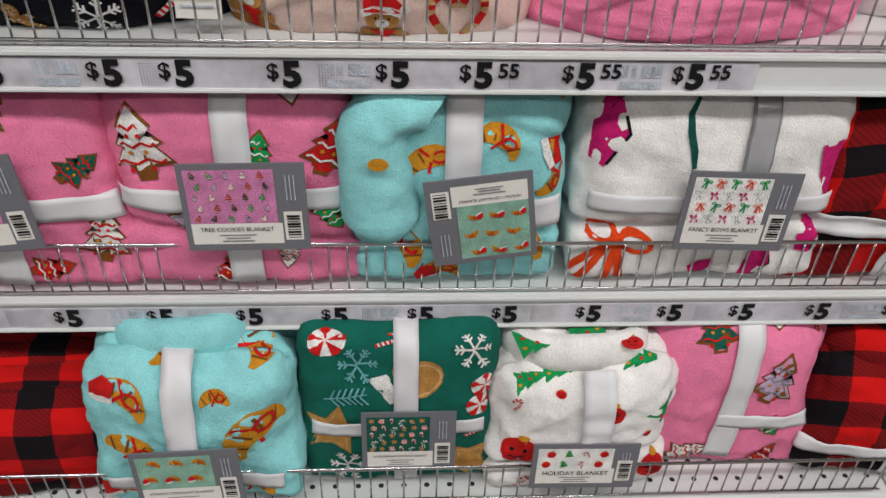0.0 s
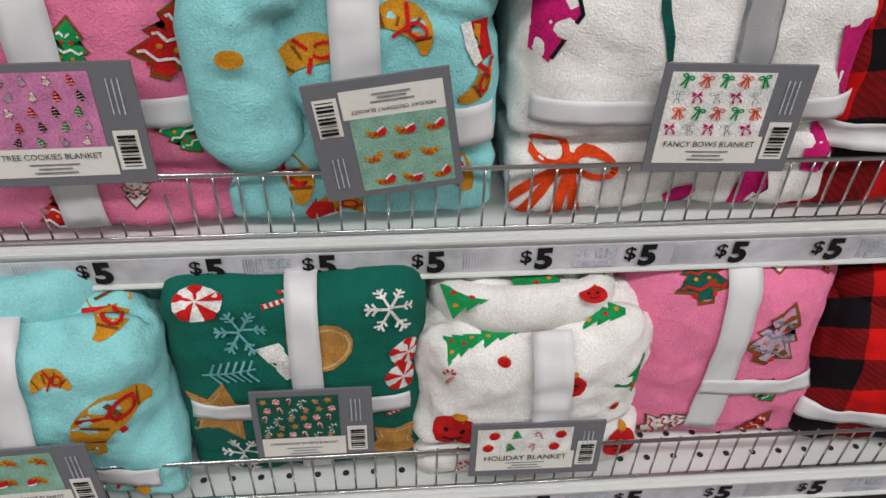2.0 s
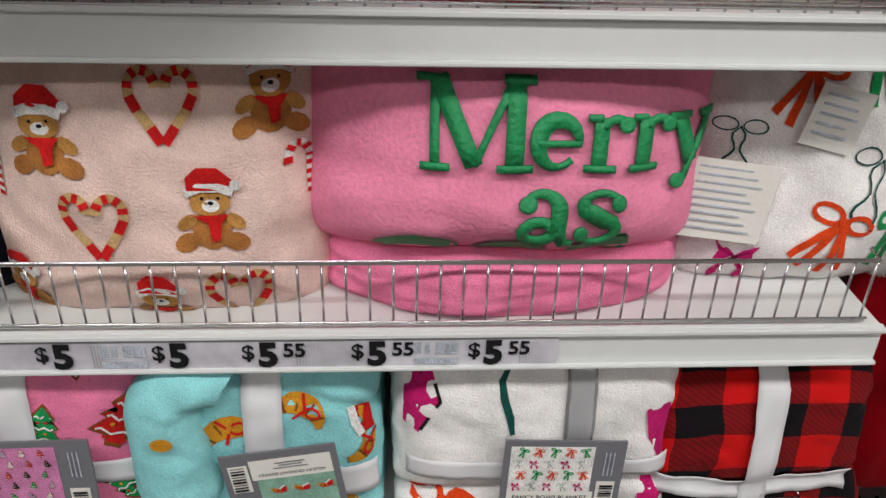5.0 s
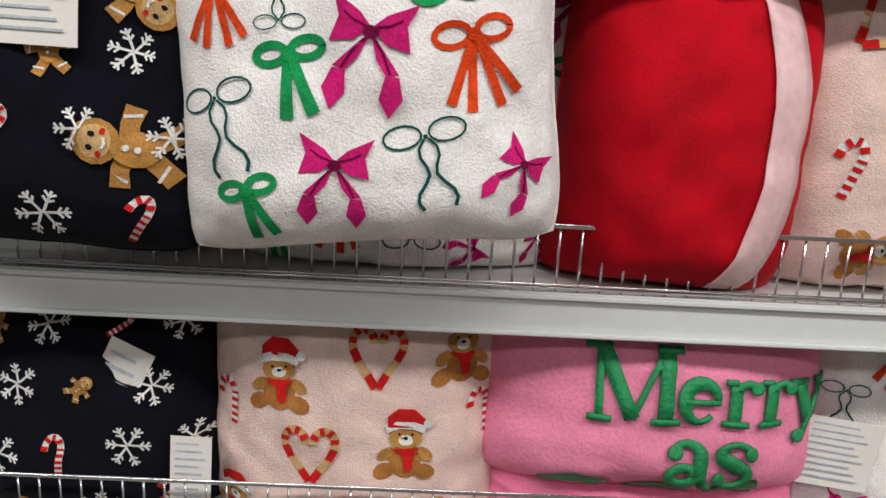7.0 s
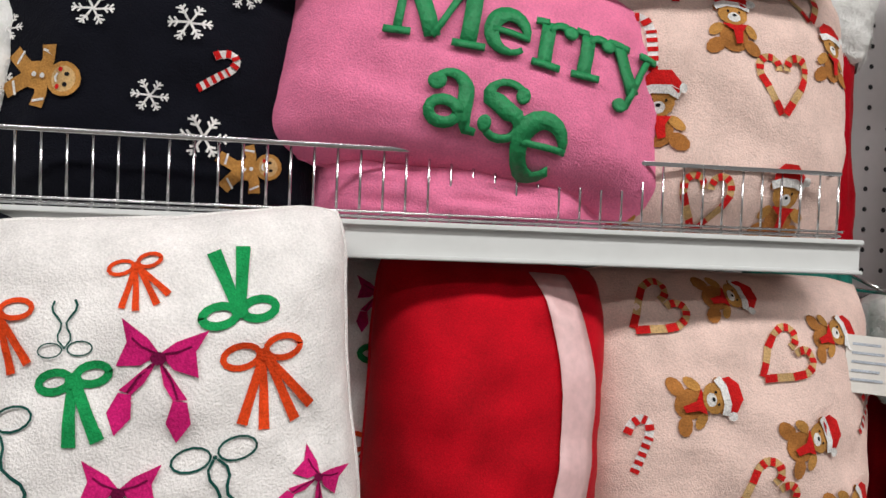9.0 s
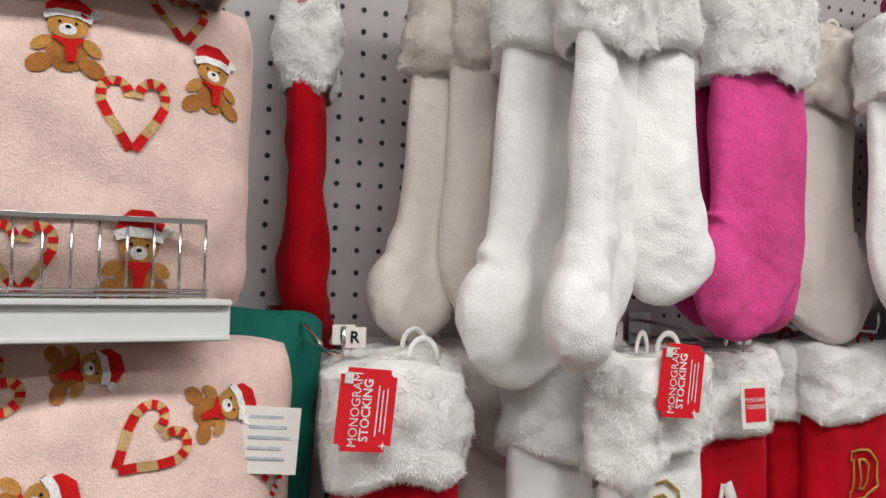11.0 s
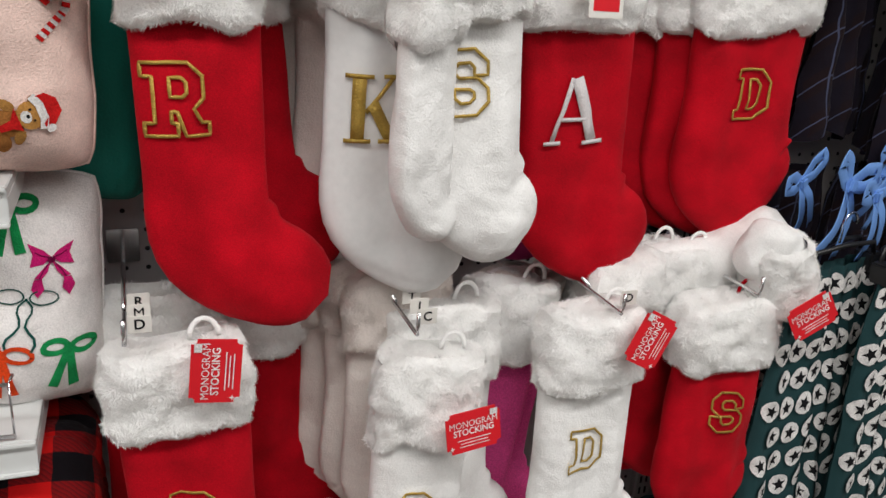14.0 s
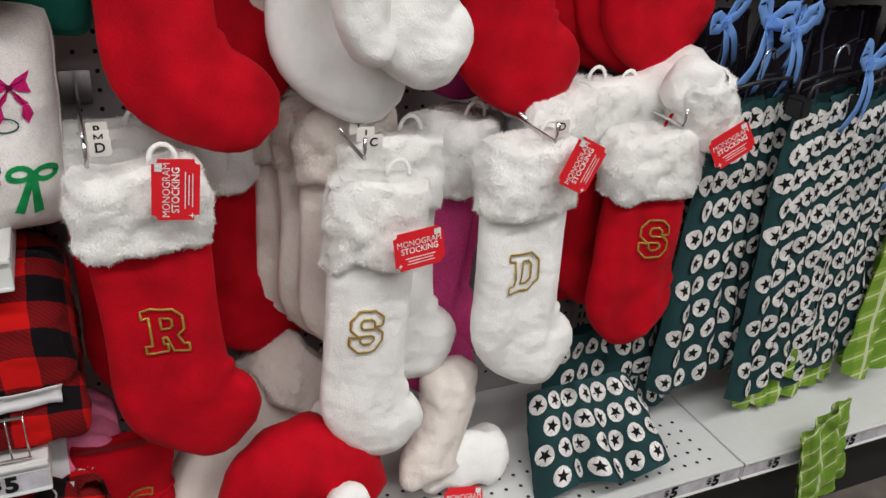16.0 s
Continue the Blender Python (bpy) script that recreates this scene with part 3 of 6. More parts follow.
def pillow(m, w, h, t, mat, label, seed=1, pinch=0.03, wr=0.008, name="throw_pillow", group="throw pillows on the shelves"):
    """A stuffed square cushion. Gives the thing and the mapper of its front."""
    top = empty(name, m, label, "pillow", group)

    def place(x, z, side, lift=0.0):
        u, v = max(-1, min(1, 2 * x / w)), max(-1, min(1, 2 * z / h))
        swell = ((1 - abs(u) ** 2.4) * (1 - abs(v) ** (2.2 if v > 0 else 5.0))) ** 0.5
        px = x * (1 - pinch * (1 - v * v) * abs(u) ** 3 - 0.07 * v ** 6 + 0.012 * noise.noise(Vector((z * 22, seed, 0))))
        pz = z * (1 - pinch * (1 - u * u) * abs(v) ** 3 - 0.07 * u ** 6 + 0.012 * noise.noise(Vector((x * 22, seed + 5, 0))))
        gather = 0.5 * wrinkle((u * 2.5, v * 2.5, side), seed + 3, wr, 1.6) + wrinkle((x, z, side), seed, wr, 15) * swell
        crease = -0.006 * max(0, noise.noise(Vector((u * 2.2 + seed, v * 2.2, seed * 1.3)))) * abs(math.sin((u + v * 0.6) * 9 + 3 * noise.noise(Vector((u, v, seed)))))
        crease += 0.0022 * math.sin((u * 13 + 4 * noise.noise(Vector((u * 1.5, v * 1.5, seed + 2)))) * (1 + 0.3 * v)) * abs(v) ** 2
        seam = 0.010 * max(0, noise.noise(Vector((x * 30, z * 30, seed)))) * (1 - swell)
        y = side * (t * 0.62 * swell + (gather + crease) * min(1, swell * 3) + lift) + seam
        return Vector((px, y, pz))

    n = 44
    verts, faces = [], []
    for side in (-1, 1):
        base = len(verts)
        for j in range(n + 1):
            for i in range(n + 1):
                u, v = -math.cos(math.pi * i / n), -math.cos(math.pi * j / n)
                verts.append(place(u * w / 2, v * h / 2, side))
        for j in range(n):
            for i in range(n):
                q = [base + j * (n + 1) + i, base + j * (n + 1) + i + 1, base + (j + 1) * (n + 1) + i + 1, base + (j + 1) * (n + 1) + i]
                faces.append(tuple(q if side < 0 else q[::-1]))
    from_lists("cover", verts, faces, mat, top)
    rim = [place(w / 2 * a, h / 2 * b, -1) for a, b in [(-1 + 2 * i / 20, -1) for i in range(20)] + [(1, -1 + 2 * i / 20) for i in range(20)] + [(1 - 2 * i / 20, 1) for i in range(20)] + [(-1, 1 - 2 * i / 20) for i in range(21)]]
    tube("seam_piping", rim, 0.0022, mat, top, sides=6)
    return top, lambda x, z, lift=0.0: place(x, z, -1, lift)


def blanket(m, w, d, h, mat, label, seed=1, r=0.035, lump=0.006, layers=(), name="folded_blanket", group="folded fleece blankets", mats=None):
    """A folded fleece blanket: a rounded pack with fold lines. Gives the thing and mappers of its front and top."""
    top = empty(name, m, label, "blanket", group)
    half = Vector((w / 2, d / 2, h / 2))

    def skin(q, lift=0.0):
        low = min(1.0, max(0.0, -1.5 * q[2] / half.z))
        rr = r + (0.014 - r) * low * low * (3 - 2 * low)
        core = Vector([max(-(half[i] - rr), min(half[i] - rr, q[i])) for i in range(3)])
        nrm = (q - core)
        nrm = nrm.normalized() if nrm.length > 1e-6 else Vector((0, -1, 0))
        p = core + nrm * rr
        sag = 0.012 * math.cos(math.pi * q[0] / w) * math.cos(math.pi * q[2] / h)
        f = wrinkle(p, seed, lump, 9) + wrinkle(p, seed + 9, lump * 0.55, 28) + wrinkle(p, seed + 5, lump * 0.22, 75) + sag
        for (zz, slope, depth) in layers:
            e = (q[2] - zz - slope * q[0]) / 0.007
            if abs(e) < 4:
                f -= depth * math.exp(-e * e)
        for k in (-0.5, 0.0, 0.5):
            e = (q[1] - k * half[1] - 0.006 * math.sin(q[0] * 20 + seed)) / 0.006
            if nrm.z > 0.5 and abs(e) < 4:
                f -= 0.009 * math.exp(-e * e)
        return p + nrm * (f + lift)

    n = 40
    verts, faces, seen = [], [], {}

    def vid(q):
        k = (round(q[0], 5), round(q[1], 5), round(q[2], 5))
        if k not in seen:
            seen[k] = len(verts)
            verts.append(skin(Vector(q)))
        return seen[k]

    for ax in range(3):
        for s in (-1, 1):
            b, c = (ax + 1) % 3, (ax + 2) % 3
            for i in range(n):
                for j in range(n):
                    q = []
                    for di, dj in ((0, 0), (1, 0), (1, 1), (0, 1)):
                        p = [0, 0, 0]
                        p[ax], p[b], p[c] = s * half[ax], half[b] * (-1 + 2 * (i + di) / n), half[c] * (-1 + 2 * (j + dj) / n)
                        q.append(vid(p))
                    faces.append(tuple(q if s > 0 else q[::-1]))
    from_lists("fleece", verts, faces, mat, top)

    def front(x, z, lift=0.0):
        return skin(Vector((x, -half.y, z)), lift)

    def over(x, y, lift=0.0):
        return skin(Vector((x, y, half.z)), lift)

    def wrap(x, s, lift=0.0):
        """Up the front and on over the top: s runs from the middle of the front."""
        return front(x, s, lift) if s < half.z else over(x, -half.y + (s - half.z), lift)
    return top, front, over, wrap


def band(parent, mapper, x0, x1, s0, s1, lift=0.004, n=30, mat=None, name="paper_band"):
    """A flat band from (x0, s0) to (x1, s1) over a mapped surface."""
    verts, faces = [], []
    long_z = abs(s1 - s0) > abs(x1 - x0)
    for i in range(n + 1):
        for j in range(5):
            a, b = i / n, j / 4
            x, s = (x0 + (x1 - x0) * b, s0 + (s1 - s0) * a) if long_z else (x0 + (x1 - x0) * a, s0 + (s1 - s0) * b)
            verts.append(mapper(x, s, lift))
    for i in range(n):
        for j in range(4):
            k = i * 5 + j
            faces.append((k, k + 1, k + 6, k + 5))
    ob = from_lists(name, verts, faces, mat or BAND, parent)
    md = ob.modifiers.new("thick", "SOLIDIFY")
    md.thickness = 0.0008
    return ob


def card(parent, m, w, h, back, kinds, title, seed=0, cols=5, rows=5, upside=False, spot=1.0):
    """A printed cardboard label: grey edge, picture, name strip and bar code."""
    base = part("label_card", block(-w / 2, w / 2, -0.0012, 0.0012, -h / 2, h / 2), CARDGREY, parent, "grey-edged printed cardboard label")
    base.matrix_basis = m
    rnd = random.Random(seed)
    flat = lambda x, z, lift=0.0: Vector((x, -0.0013 - lift, z))
    px0, px1, pz0, pz1 = -w / 2 + 0.006, w / 2 - 0.03, -h / 2 + 0.032, h / 2 - 0.006
    a = Art()
    a.poly([(px0, pz0), (px1, pz0), (px1, pz1), (px0, pz1)], back)
    lay("picture", a, flat, base, 0, 0, 1.0, lift=0.0004)
    a = Art()
    a.poly([(px0, -h / 2 + 0.008), (px1 + 0.004, -h / 2 + 0.008), (px1 + 0.004, pz0), (px0, pz0)], "paper")
    lay("name_strip", a, flat, base, 0, 0, 1.0, lift=0.0004)
    a = Art()
    a.poly([(px1 + 0.006, -h / 2 + 0.012), (w / 2 - 0.006, -h / 2 + 0.012), (w / 2 - 0.006, -h / 2 + 0.045), (px1 + 0.006, -h / 2 + 0.045)], "paper")
    for i in range(9):
        z = -h / 2 + 0.015 + i * 0.0032
        a.stroke([(px1 + 0.009, z), (w / 2 - 0.008, z)], 0.0009 + 0.0008 * (i % 3), "black")
    lay("bar_code", a, flat, base, 0, 0, 1.0, lift=0.0006)["kind"] = "stuff"
    a = Art()
    for i in range(3):
        x = px1 + 0.011 + i * 0.004
        a.stroke([(x, h / 2 - 0.04), (x, h / 2 - 0.012)], 0.001, "lgrey")
    for i, wd in enumerate((0.3, 0.2, 0.26)):
        z = -h / 2 + 0.019 - i * 0.0033
        a.stroke([(-wd * w / 2 - 0.01, z), (wd * w / 2 - 0.01, z)], 0.0012, "grey")
    lay("small_print", a, flat, base, 0, 0, 1.0, lift=0.0008)["kind"] = "stuff"
    for r in range(rows):
        for c in range(cols):
            x = px0 + (c + 0.5 + 0.25 * (r % 2)) * (px1 - px0) / (cols + 0.3)
            z = pz0 + (r + 0.5) * (pz1 - pz0) / rows
            k = kinds[(r * 3 + c * 2 + seed) % len(kinds)]
            b = Art()
            if k.startswith("cookie"):
                draw_cookie(b, *k.split("_")[1:])
            else:
                DRAW[k](b)
            lay("picture_motif", b, flat, base, x, z, spot * 0.78 * min((px1 - px0) / cols, (pz1 - pz0) / rows), rnd.uniform(-25, 25), lift=0.001)
    write(title, flat, base, -0.01, -h / 2 + 0.0255, min(0.0098, (px1 - px0) * 0.95 / (0.6 * len(title))), "black", lift=0.0016, wide=0.95)
    return base


FURS = {}


def fuzz(ob, count, length, mat, seed=0):
    """Short fibres that stand out of a mesh, as one part."""
    me = ob.data
    key = (me.name, count)
    if key not in FURS:
        rng = np.random.default_rng(seed + 1)
        me.calc_loop_triangles()
        co = np.array([v.co for v in me.vertices])
        tri = np.array([t.vertices for t in me.loop_triangles])
        p0, p1, p2 = co[tri[:, 0]], co[tri[:, 1]], co[tri[:, 2]]
        cr = np.cross(p1 - p0, p2 - p0)
        area = np.linalg.norm(cr, axis=1) + 1e-12
        pick = rng.choice(len(tri), count, p=area / area.sum())
        n = (cr / area[:, None])[pick]
        a, b = np.sqrt(rng.random((count, 1))), rng.random((count, 1))
        c = p0[pick] * (1 - a) + p1[pick] * (a * (1 - b)) + p2[pick] * (a * b)
        # tufts: the fibres of one spot lean one way
        lean = np.stack([np.sin(c[:, 0] * 160 + c[:, 2] * 90 + seed), np.sin(c[:, 1] * 150 + c[:, 2] * 60), np.cos(c[:, 0] * 110 - c[:, 2] * 140)], 1) + rng.normal(0, 0.5, (count, 3))
        lean[:, 2] -= 0.6
        t = lean - n * (lean * n).sum(1, keepdims=True)
        t /= np.linalg.norm(t, axis=1, keepdims=True) + 1e-9
        size = length * rng.uniform(0.5, 1.15, (count, 1))
        tip = c + n * size * 0.5 + t * size * 0.85
        side = np.cross(n, t) * size * 0.07
        verts = np.stack([c + side, c - side, tip], 1).reshape(-1, 3).tolist()
        faces = np.arange(count * 3).reshape(-1, 3).tolist()
        FURS[key] = from_lists("fur_pile", verts, faces, mat, ob)
        FURS[key]["kind"] = "stuff"
    return FURS[key]


def sock_path(length, foot, lean=0.0):
    pts, rad = [], []
    leg = length - 0.085
    for i in range(12):
        f = i / 11
        pts.append((lean * f + 0.0, 0, -leg * f * 0.82))
    x0, z0 = pts[-1][0], pts[-1][2]
    for i in range(1, 13):
        f = i / 12
        a = radians(64 * min(1, f * 1.7))
        x0 += (foot + 0.02) / 12 * math.sin(a) * 1.35
        z0 -= (length - leg * 0.82 - 0.05) / 12 * 1.65 * math.cos(a) + 0.0012
        pts.append((x0, 0, z0))
    n = len(pts)
    return pts, n


STOCK = {}


def stocking(m, label, body, cuff_mat, width=0.155, length=0.42, foot=0.12, cuff=0.115, deep=0.045, letter="", ink_name="thread", tagkind="", flip=1, fuzzy=False, letter_at=(-0.01, -0.19), size=0.075, outline=True, seed=0, tag_at=(-0.03, -0.02), tag_turn=70, loop_mat=None, wr=0.008, group="monogram stockings"):
    """A hanging stocking: leg and foot, folded fur cuff, loop, letter, swing tag."""
    top = empty("christmas_stocking", m, label, "stocking", group)
    key = (width, length, foot, deep, seed, flip, body.name)
    pts, n = sock_path(length, foot)
    sides = 44

    def ring(i, t):
        p = Vector(pts[i])
        d = (Vector(pts[min(i + 1, n - 1)]) - Vector(pts[max(i - 1, 0)])).normalized()
        a = d.cross(Vector((0, 1, 0))).normalized()
        f = i / (n - 1)
        hw = width / 2 * (0.97 - 0.10 * f + 0.13 * math.exp(-((f - 0.60) / 0.12) ** 2))
        hd = deep / 2 * (0.75 + 0.45 * f)
        endf = max(0.0, (f - 0.80) / 0.2)
        k = math.sqrt(max(0.0, 1 - endf * endf)) if endf else 1.0
        c, s = math.cos(t), math.sin(t)
        q = p - a * (hw * k * math.copysign(abs(c) ** 0.8, c)) + Vector((0, hd * k * math.copysign(abs(s) ** 0.75, s), 0))
        out = Vector((0, math.copysign(1, s), 0)) * abs(s)
        q += out * (wrinkle(q, seed, wr, 13) + 0.5 * wrinkle((q.x * 2.5, q.y, q.z * 0.6), seed + 4, wr, 20)) * k
        q += out * (0.005 * math.sin(q.x * 70 + 2.5 * noise.noise(Vector((q.x * 6, seed, q.z * 7))) + seed) * min(1, f * 2) + wrinkle((q.x, q.y, q.z * 1.8), seed + 8, 0.0035, 34)) * k
        return Vector((q.x * flip * (1 + 0.05 * noise.noise(Vector((seed, 0, q.z * 9)))), q.y, q.z))

    if key not in STOCK:
        verts, faces = [], []
        for i in range(n):
            for k in range(sides):
                verts.append(ring(i, 2 * math.pi * k / sides))
        for i in range(n - 1):
            for k in range(sides):
                k2 = (k + 1) % sides
                q = (i * sides + k, i * sides + k2, (i + 1) * sides + k2, (i + 1) * sides + k)
                faces.append(q if flip < 0 else q[::-1])
        faces.append(tuple(range(sides)) if flip < 0 else tuple(range(sides))[::-1])
        ob = from_lists("stocking_body", verts, faces, body, top)
        STOCK[key] = ob.data
    else:
        ob = new("stocking_body", STOCK[key])
        ob.parent = top
    if fuzzy:
        fz = fuzz(ob, 22000, 0.0055, body, seed)
        if fz.parent is not ob:
            c = new("fur_pile", fz.data)
            c.parent, c["kind"] = ob, "stuff"
    if cuff:
        ck = ("cuff", round(width, 3), cuff, deep, cuff_mat.name, seed % 3)
        if ck not in STOCK:
            verts, faces = [], []
            rows = 16
            for i in range(rows + 1):
                f = i / rows
                bulge = 1.0 + 0.10 * math.sin(math.pi * f) ** 0.5
                for k in range(36):
                    t = 2 * math.pi * k / 36
                    c, s = math.cos(t), math.sin(t)
                    edge = 1.0 if 0 < i < rows else 0.82
                    q = Vector((width / 2 * 0.97 * bulge * edge * math.copysign(abs(c) ** 0.7, c), deep * 0.72 * bulge * edge * math.copysign(abs(s) ** 0.7, s), 0.012 - cuff * f + 0.006 * math.sin(k * 0.5 + seed)))
                    q += Vector((c, s, 0)) * (wrinkle(q, seed + 2, 0.009, 18) + wrinkle(q, seed + 6, 0.004, 50))
                    q.z += 0.012 * f * noise.noise(Vector((c * 1.6, s, seed * 2.1)))
                    verts.append(q)
            for i in range(rows):
                for k in range(36):
                    k2 = (k + 1) % 36
                    faces.append((i * 36 + k, (i + 1) * 36 + k, (i + 1) * 36 + k2, i * 36 + k2))
            faces.append(tuple(range(36)))
            cu = from_lists("fur_cuff", verts, faces, cuff_mat, top, "fluffy folded fur cuff")
            STOCK[ck] = cu.data
            fuzz(cu, 20000, 0.0062, cuff_mat, seed)
        else:
            cu = new("fur_cuff", STOCK[ck])
            cu.parent = top
            fz = fuzz(cu, 20000, 0.0062, cuff_mat, seed)
            c = new("fur_pile", fz.data)
            c.parent, c["kind"] = cu, "stuff"
    lp = [(0.03 * flip + 0.016 * math.cos(a), 0, 0.012 + 0.022 * math.sin(a)) for a in [math.pi * i / 8 for i in range(9)]]
    tube("hanging_loop", lp, [(0.0032, 0.0018)] * 9, loop_mat or cuff_mat, top)

    def face(x, z, lift=0.0):
        f = min(1.0, max(0.0, -z / (length - 0.085) / 0.82))
        i = min(10, int(f * 11))
        u = max(-0.98, min(0.98, (x * flip) / (width / 2 * 0.92)))
        c = -math.copysign(abs(u) ** 1.25, u)
        a = ring(i, -math.acos(c))
        b = ring(i + 1, -math.acos(c))
        p = a.lerp(b, f * 11 - i)
        return Vector((x, min(p.y, -0.01) - lift, z))

    if letter:
        if letter in VARSITY:
            varsity(letter, face, top, letter_at[0], letter_at[1], size * 0.8, ink_name)
        elif letter in "AK":
            serif(letter, face, top, letter_at[0], letter_at[1], size * 0.85, ink_name, "monogram", 0.0015)
        elif outline:
            write(letter, face, top, letter_at[0], letter_at[1], size, ink_name, bold=0.055, lift=0.0022, name="monogram_edge")
            write(letter, face, top, letter_at[0], letter_at[1], size, "red" if body is REDPLUSH else "white", bold=0.012, lift=0.0032, name="monogram_fill")
        else:
            write(letter, face, top, letter_at[0], letter_at[1], size, ink_name, bold=0.012, lift=0.0024, name="monogram")
    if tagkind:
        swing_tag(top, pose(tag_at[0], -deep * 0.85 - 0.022, tag_at[1], -6, tag_turn, 4), tagkind)
    return top


def swing_tag(parent, m, kind):
    if kind == "square":
        base = part("swing_tag", block(-0.024, 0.024, -0.0007, 0.0007, -0.028, 0.028, 0.0004), PAPER, parent, "square red and silver swing tag")
        flat = lambda x, z, lift=0.0: Vector((x, -0.0008 - lift, z))
        a = Art()
        a.poly([(-0.018, -0.02), (0.018, -0.02), (0.018, 0.02), (-0.018, 0.02)], "tagred")
        lay("red_field", a, flat, base, 0, 0, 1, lift=0.0003)
        write("MONOGRAM", flat, base, 0, 0.006, 0.0072, "white", bold=0.02, lift=0.0008, wide=0.9)
        write("STOCKING", flat, base, 0, -0.002, 0.0072, "white", bold=0.02, lift=0.0008, wide=0.9)
    else:
        bm = block(-0.036, 0.036, -0.0007, 0.0007, -0.026, 0.026)
        es = [e for e in bm.edges if abs(e.verts[0].co.x - e.verts[1].co.x) < 1e-6 and abs(e.verts[0].co.z - e.verts[1].co.z) < 1e-6]
        bmesh.ops.bevel(bm, geom=es, offset=0.006, segments=3, affect="EDGES")
        base = part("swing_tag", bm, TAGRED, parent, "glossy red card swing tag")
        flat = lambda x, z, lift=0.0: Vector((x, -0.0008 - lift, z))
        write("MONOGRAM", flat, base, 0, 0.010, 0.0118, "white", bold=0.018, lift=0.0006, wide=0.92)
        write("STOCKING", flat, base, 0, 0.0, 0.0118, "white", bold=0.018, lift=0.0006, wide=0.92)
        a = Art()
        for i, wd in enumerate((0.022, 0.018, 0.02)):
            a.stroke([(-wd, -0.010 - 0.004 * i), (wd, -0.010 - 0.004 * i)], 0.0012, "white")
        a.poly([(0.022, 0.015), (0.032, 0.015), (0.032, 0.023), (0.022, 0.023)], "white")
        draw = [((0.004 if i % 2 == 0 else 0.0012) * math.sin(math.pi * i / 4) - 0.03, (0.004 if i % 2 == 0 else 0.0012) * math.cos(math.pi * i / 4) - 0.018) for i in range(8)]
        a.poly(draw, "white")
        lay("small_print", a, flat, base, 0, 0, 1, lift=0.0006)["kind"] = "stuff"
    base.matrix_basis = m
    return base


def hook(x, y0, y1, z, letters=""):
    """A pegboard hook of bent chrome wire with letter flags."""
    top = empty("peg_hook", pose(x, y1, z), "chrome wire pegboard hook holding stockings", "hook", "pegboard hooks")
    dep = y1 - y0
    for dz in (0.0, 0.022):
        tube("wire", [(0, 0, dz), (0, -dep * 0.5, dz), (0, -dep, dz), (0, -dep - 0.002, dz + 0.012), (0, -dep - 0.002, dz + 0.028)] if dz == 0 else [(0, 0, dz), (0, -dep * 0.45, dz - 0.004), (0, -dep * 0.7, 0.004)], 0.0025, CHROME, top)
    part("back_plate", block(-0.02, 0.02, -0.006, 0.0, -0.012, 0.034, 0.001), CHROME, top)
    for i, ch in enumerate(letters):
        y = -dep + 0.012 + 0.03 * i
        f = part("letter_flag", block(0.004, 0.028, y, y + 0.0012, 0.006, 0.026, 0.0005), PAPER, top, "small white letter flag")
        write(ch, lambda u, v, lift=0.0: Vector((u, y - lift, v)), f, 0.016, 0.016, 0.016, "black", bold=0.02, lift=0.0008)
    return top

# ---------------------------------------------------------------- the setting
XL, XR, FRONT, BACK = -0.585, 0.638, 0.774, 1.05


def structure(name, bm, mat, label):
    return tagged(part(name, bm, mat, None), label, name.split("_")[0], "", "structure")


structure("floor", block(-4.5, 6.0, -4.0, 1.6, -0.05, 0.0), FLOOR, "worn brown-grey polished concrete shop floor")
structure("ceiling", block(-4.5, 6.0, -4.0, 1.6, 3.2, 3.25), PAINT, "plain white shop ceiling")
structure("wall_north", block(-4.5, 6.0, 1.5, 1.6, 0.0, 3.2), PAINT, "plain painted wall behind the fixtures")
structure("wall_south", block(-4.5, 6.0, -4.1, -4.0, 0.0, 3.2), PAINT, "plain painted wall across the aisle")
structure("wall_west", block(-4.6, -4.5, -4.1, 1.6, 0.0, 3.2), PAINT, "plain painted end wall")
structure("wall_east", block(6.0, 6.1, -4.1, 1.6, 0.0, 3.2), PAINT, "plain painted end wall")

# fixture: back panels with punched holes, uprights, base
gondola = empty("gondola_back", pose(0, 0, 0), "grey perforated steel back panels of the shop fixture", "shop fixture")
for x0, x1 in ((-2.4, XL - 0.012), (XL + 0.012, XR + 0.008), (XR + 0.03, 1.60), (1.64, 2.9)):
    for z0, z1 in ((0.20, 0.803), (0.808, 1.312), (1.317, 1.95)):
        part("back_panel", block(x0, x1, BACK, BACK + 0.012, z0, z1, 0.002), PEG, gondola)
for x in (XL, XR + 0.019, 1.62):
    up = part("upright", block(x - 0.016, x + 0.016, BACK - 0.008, BACK + 0.03, 0.0, 1.97, 0.002), PEG, gondola)
    bm = bmesh.new()
    for k in range(70):
        for s in (-0.006, 0.006):
            block(x + s - 0.002, x + s + 0.002, BACK - 0.0092, BACK - 0.0082, 0.25 + k * 0.0245, 0.264 + k * 0.0245, 0, bm)
    o = part("slots", bm, HOLE, up)
    o["kind"] = "stuff"


def holes(name, xs, zs, put, r, parent):
    verts, faces = [], []
    for x in xs:
        for z in zs:
            k = len(verts)
            verts += [put(x + r * math.cos(i * math.pi / 4), z + r * math.sin(i * math.pi / 4)) for i in range(8)]
            faces.append(tuple(range(k, k + 8)))
    ob = from_lists(name, verts, faces, HOLE, parent, smooth=False)
    ob["kind"] = "stuff"
    return ob


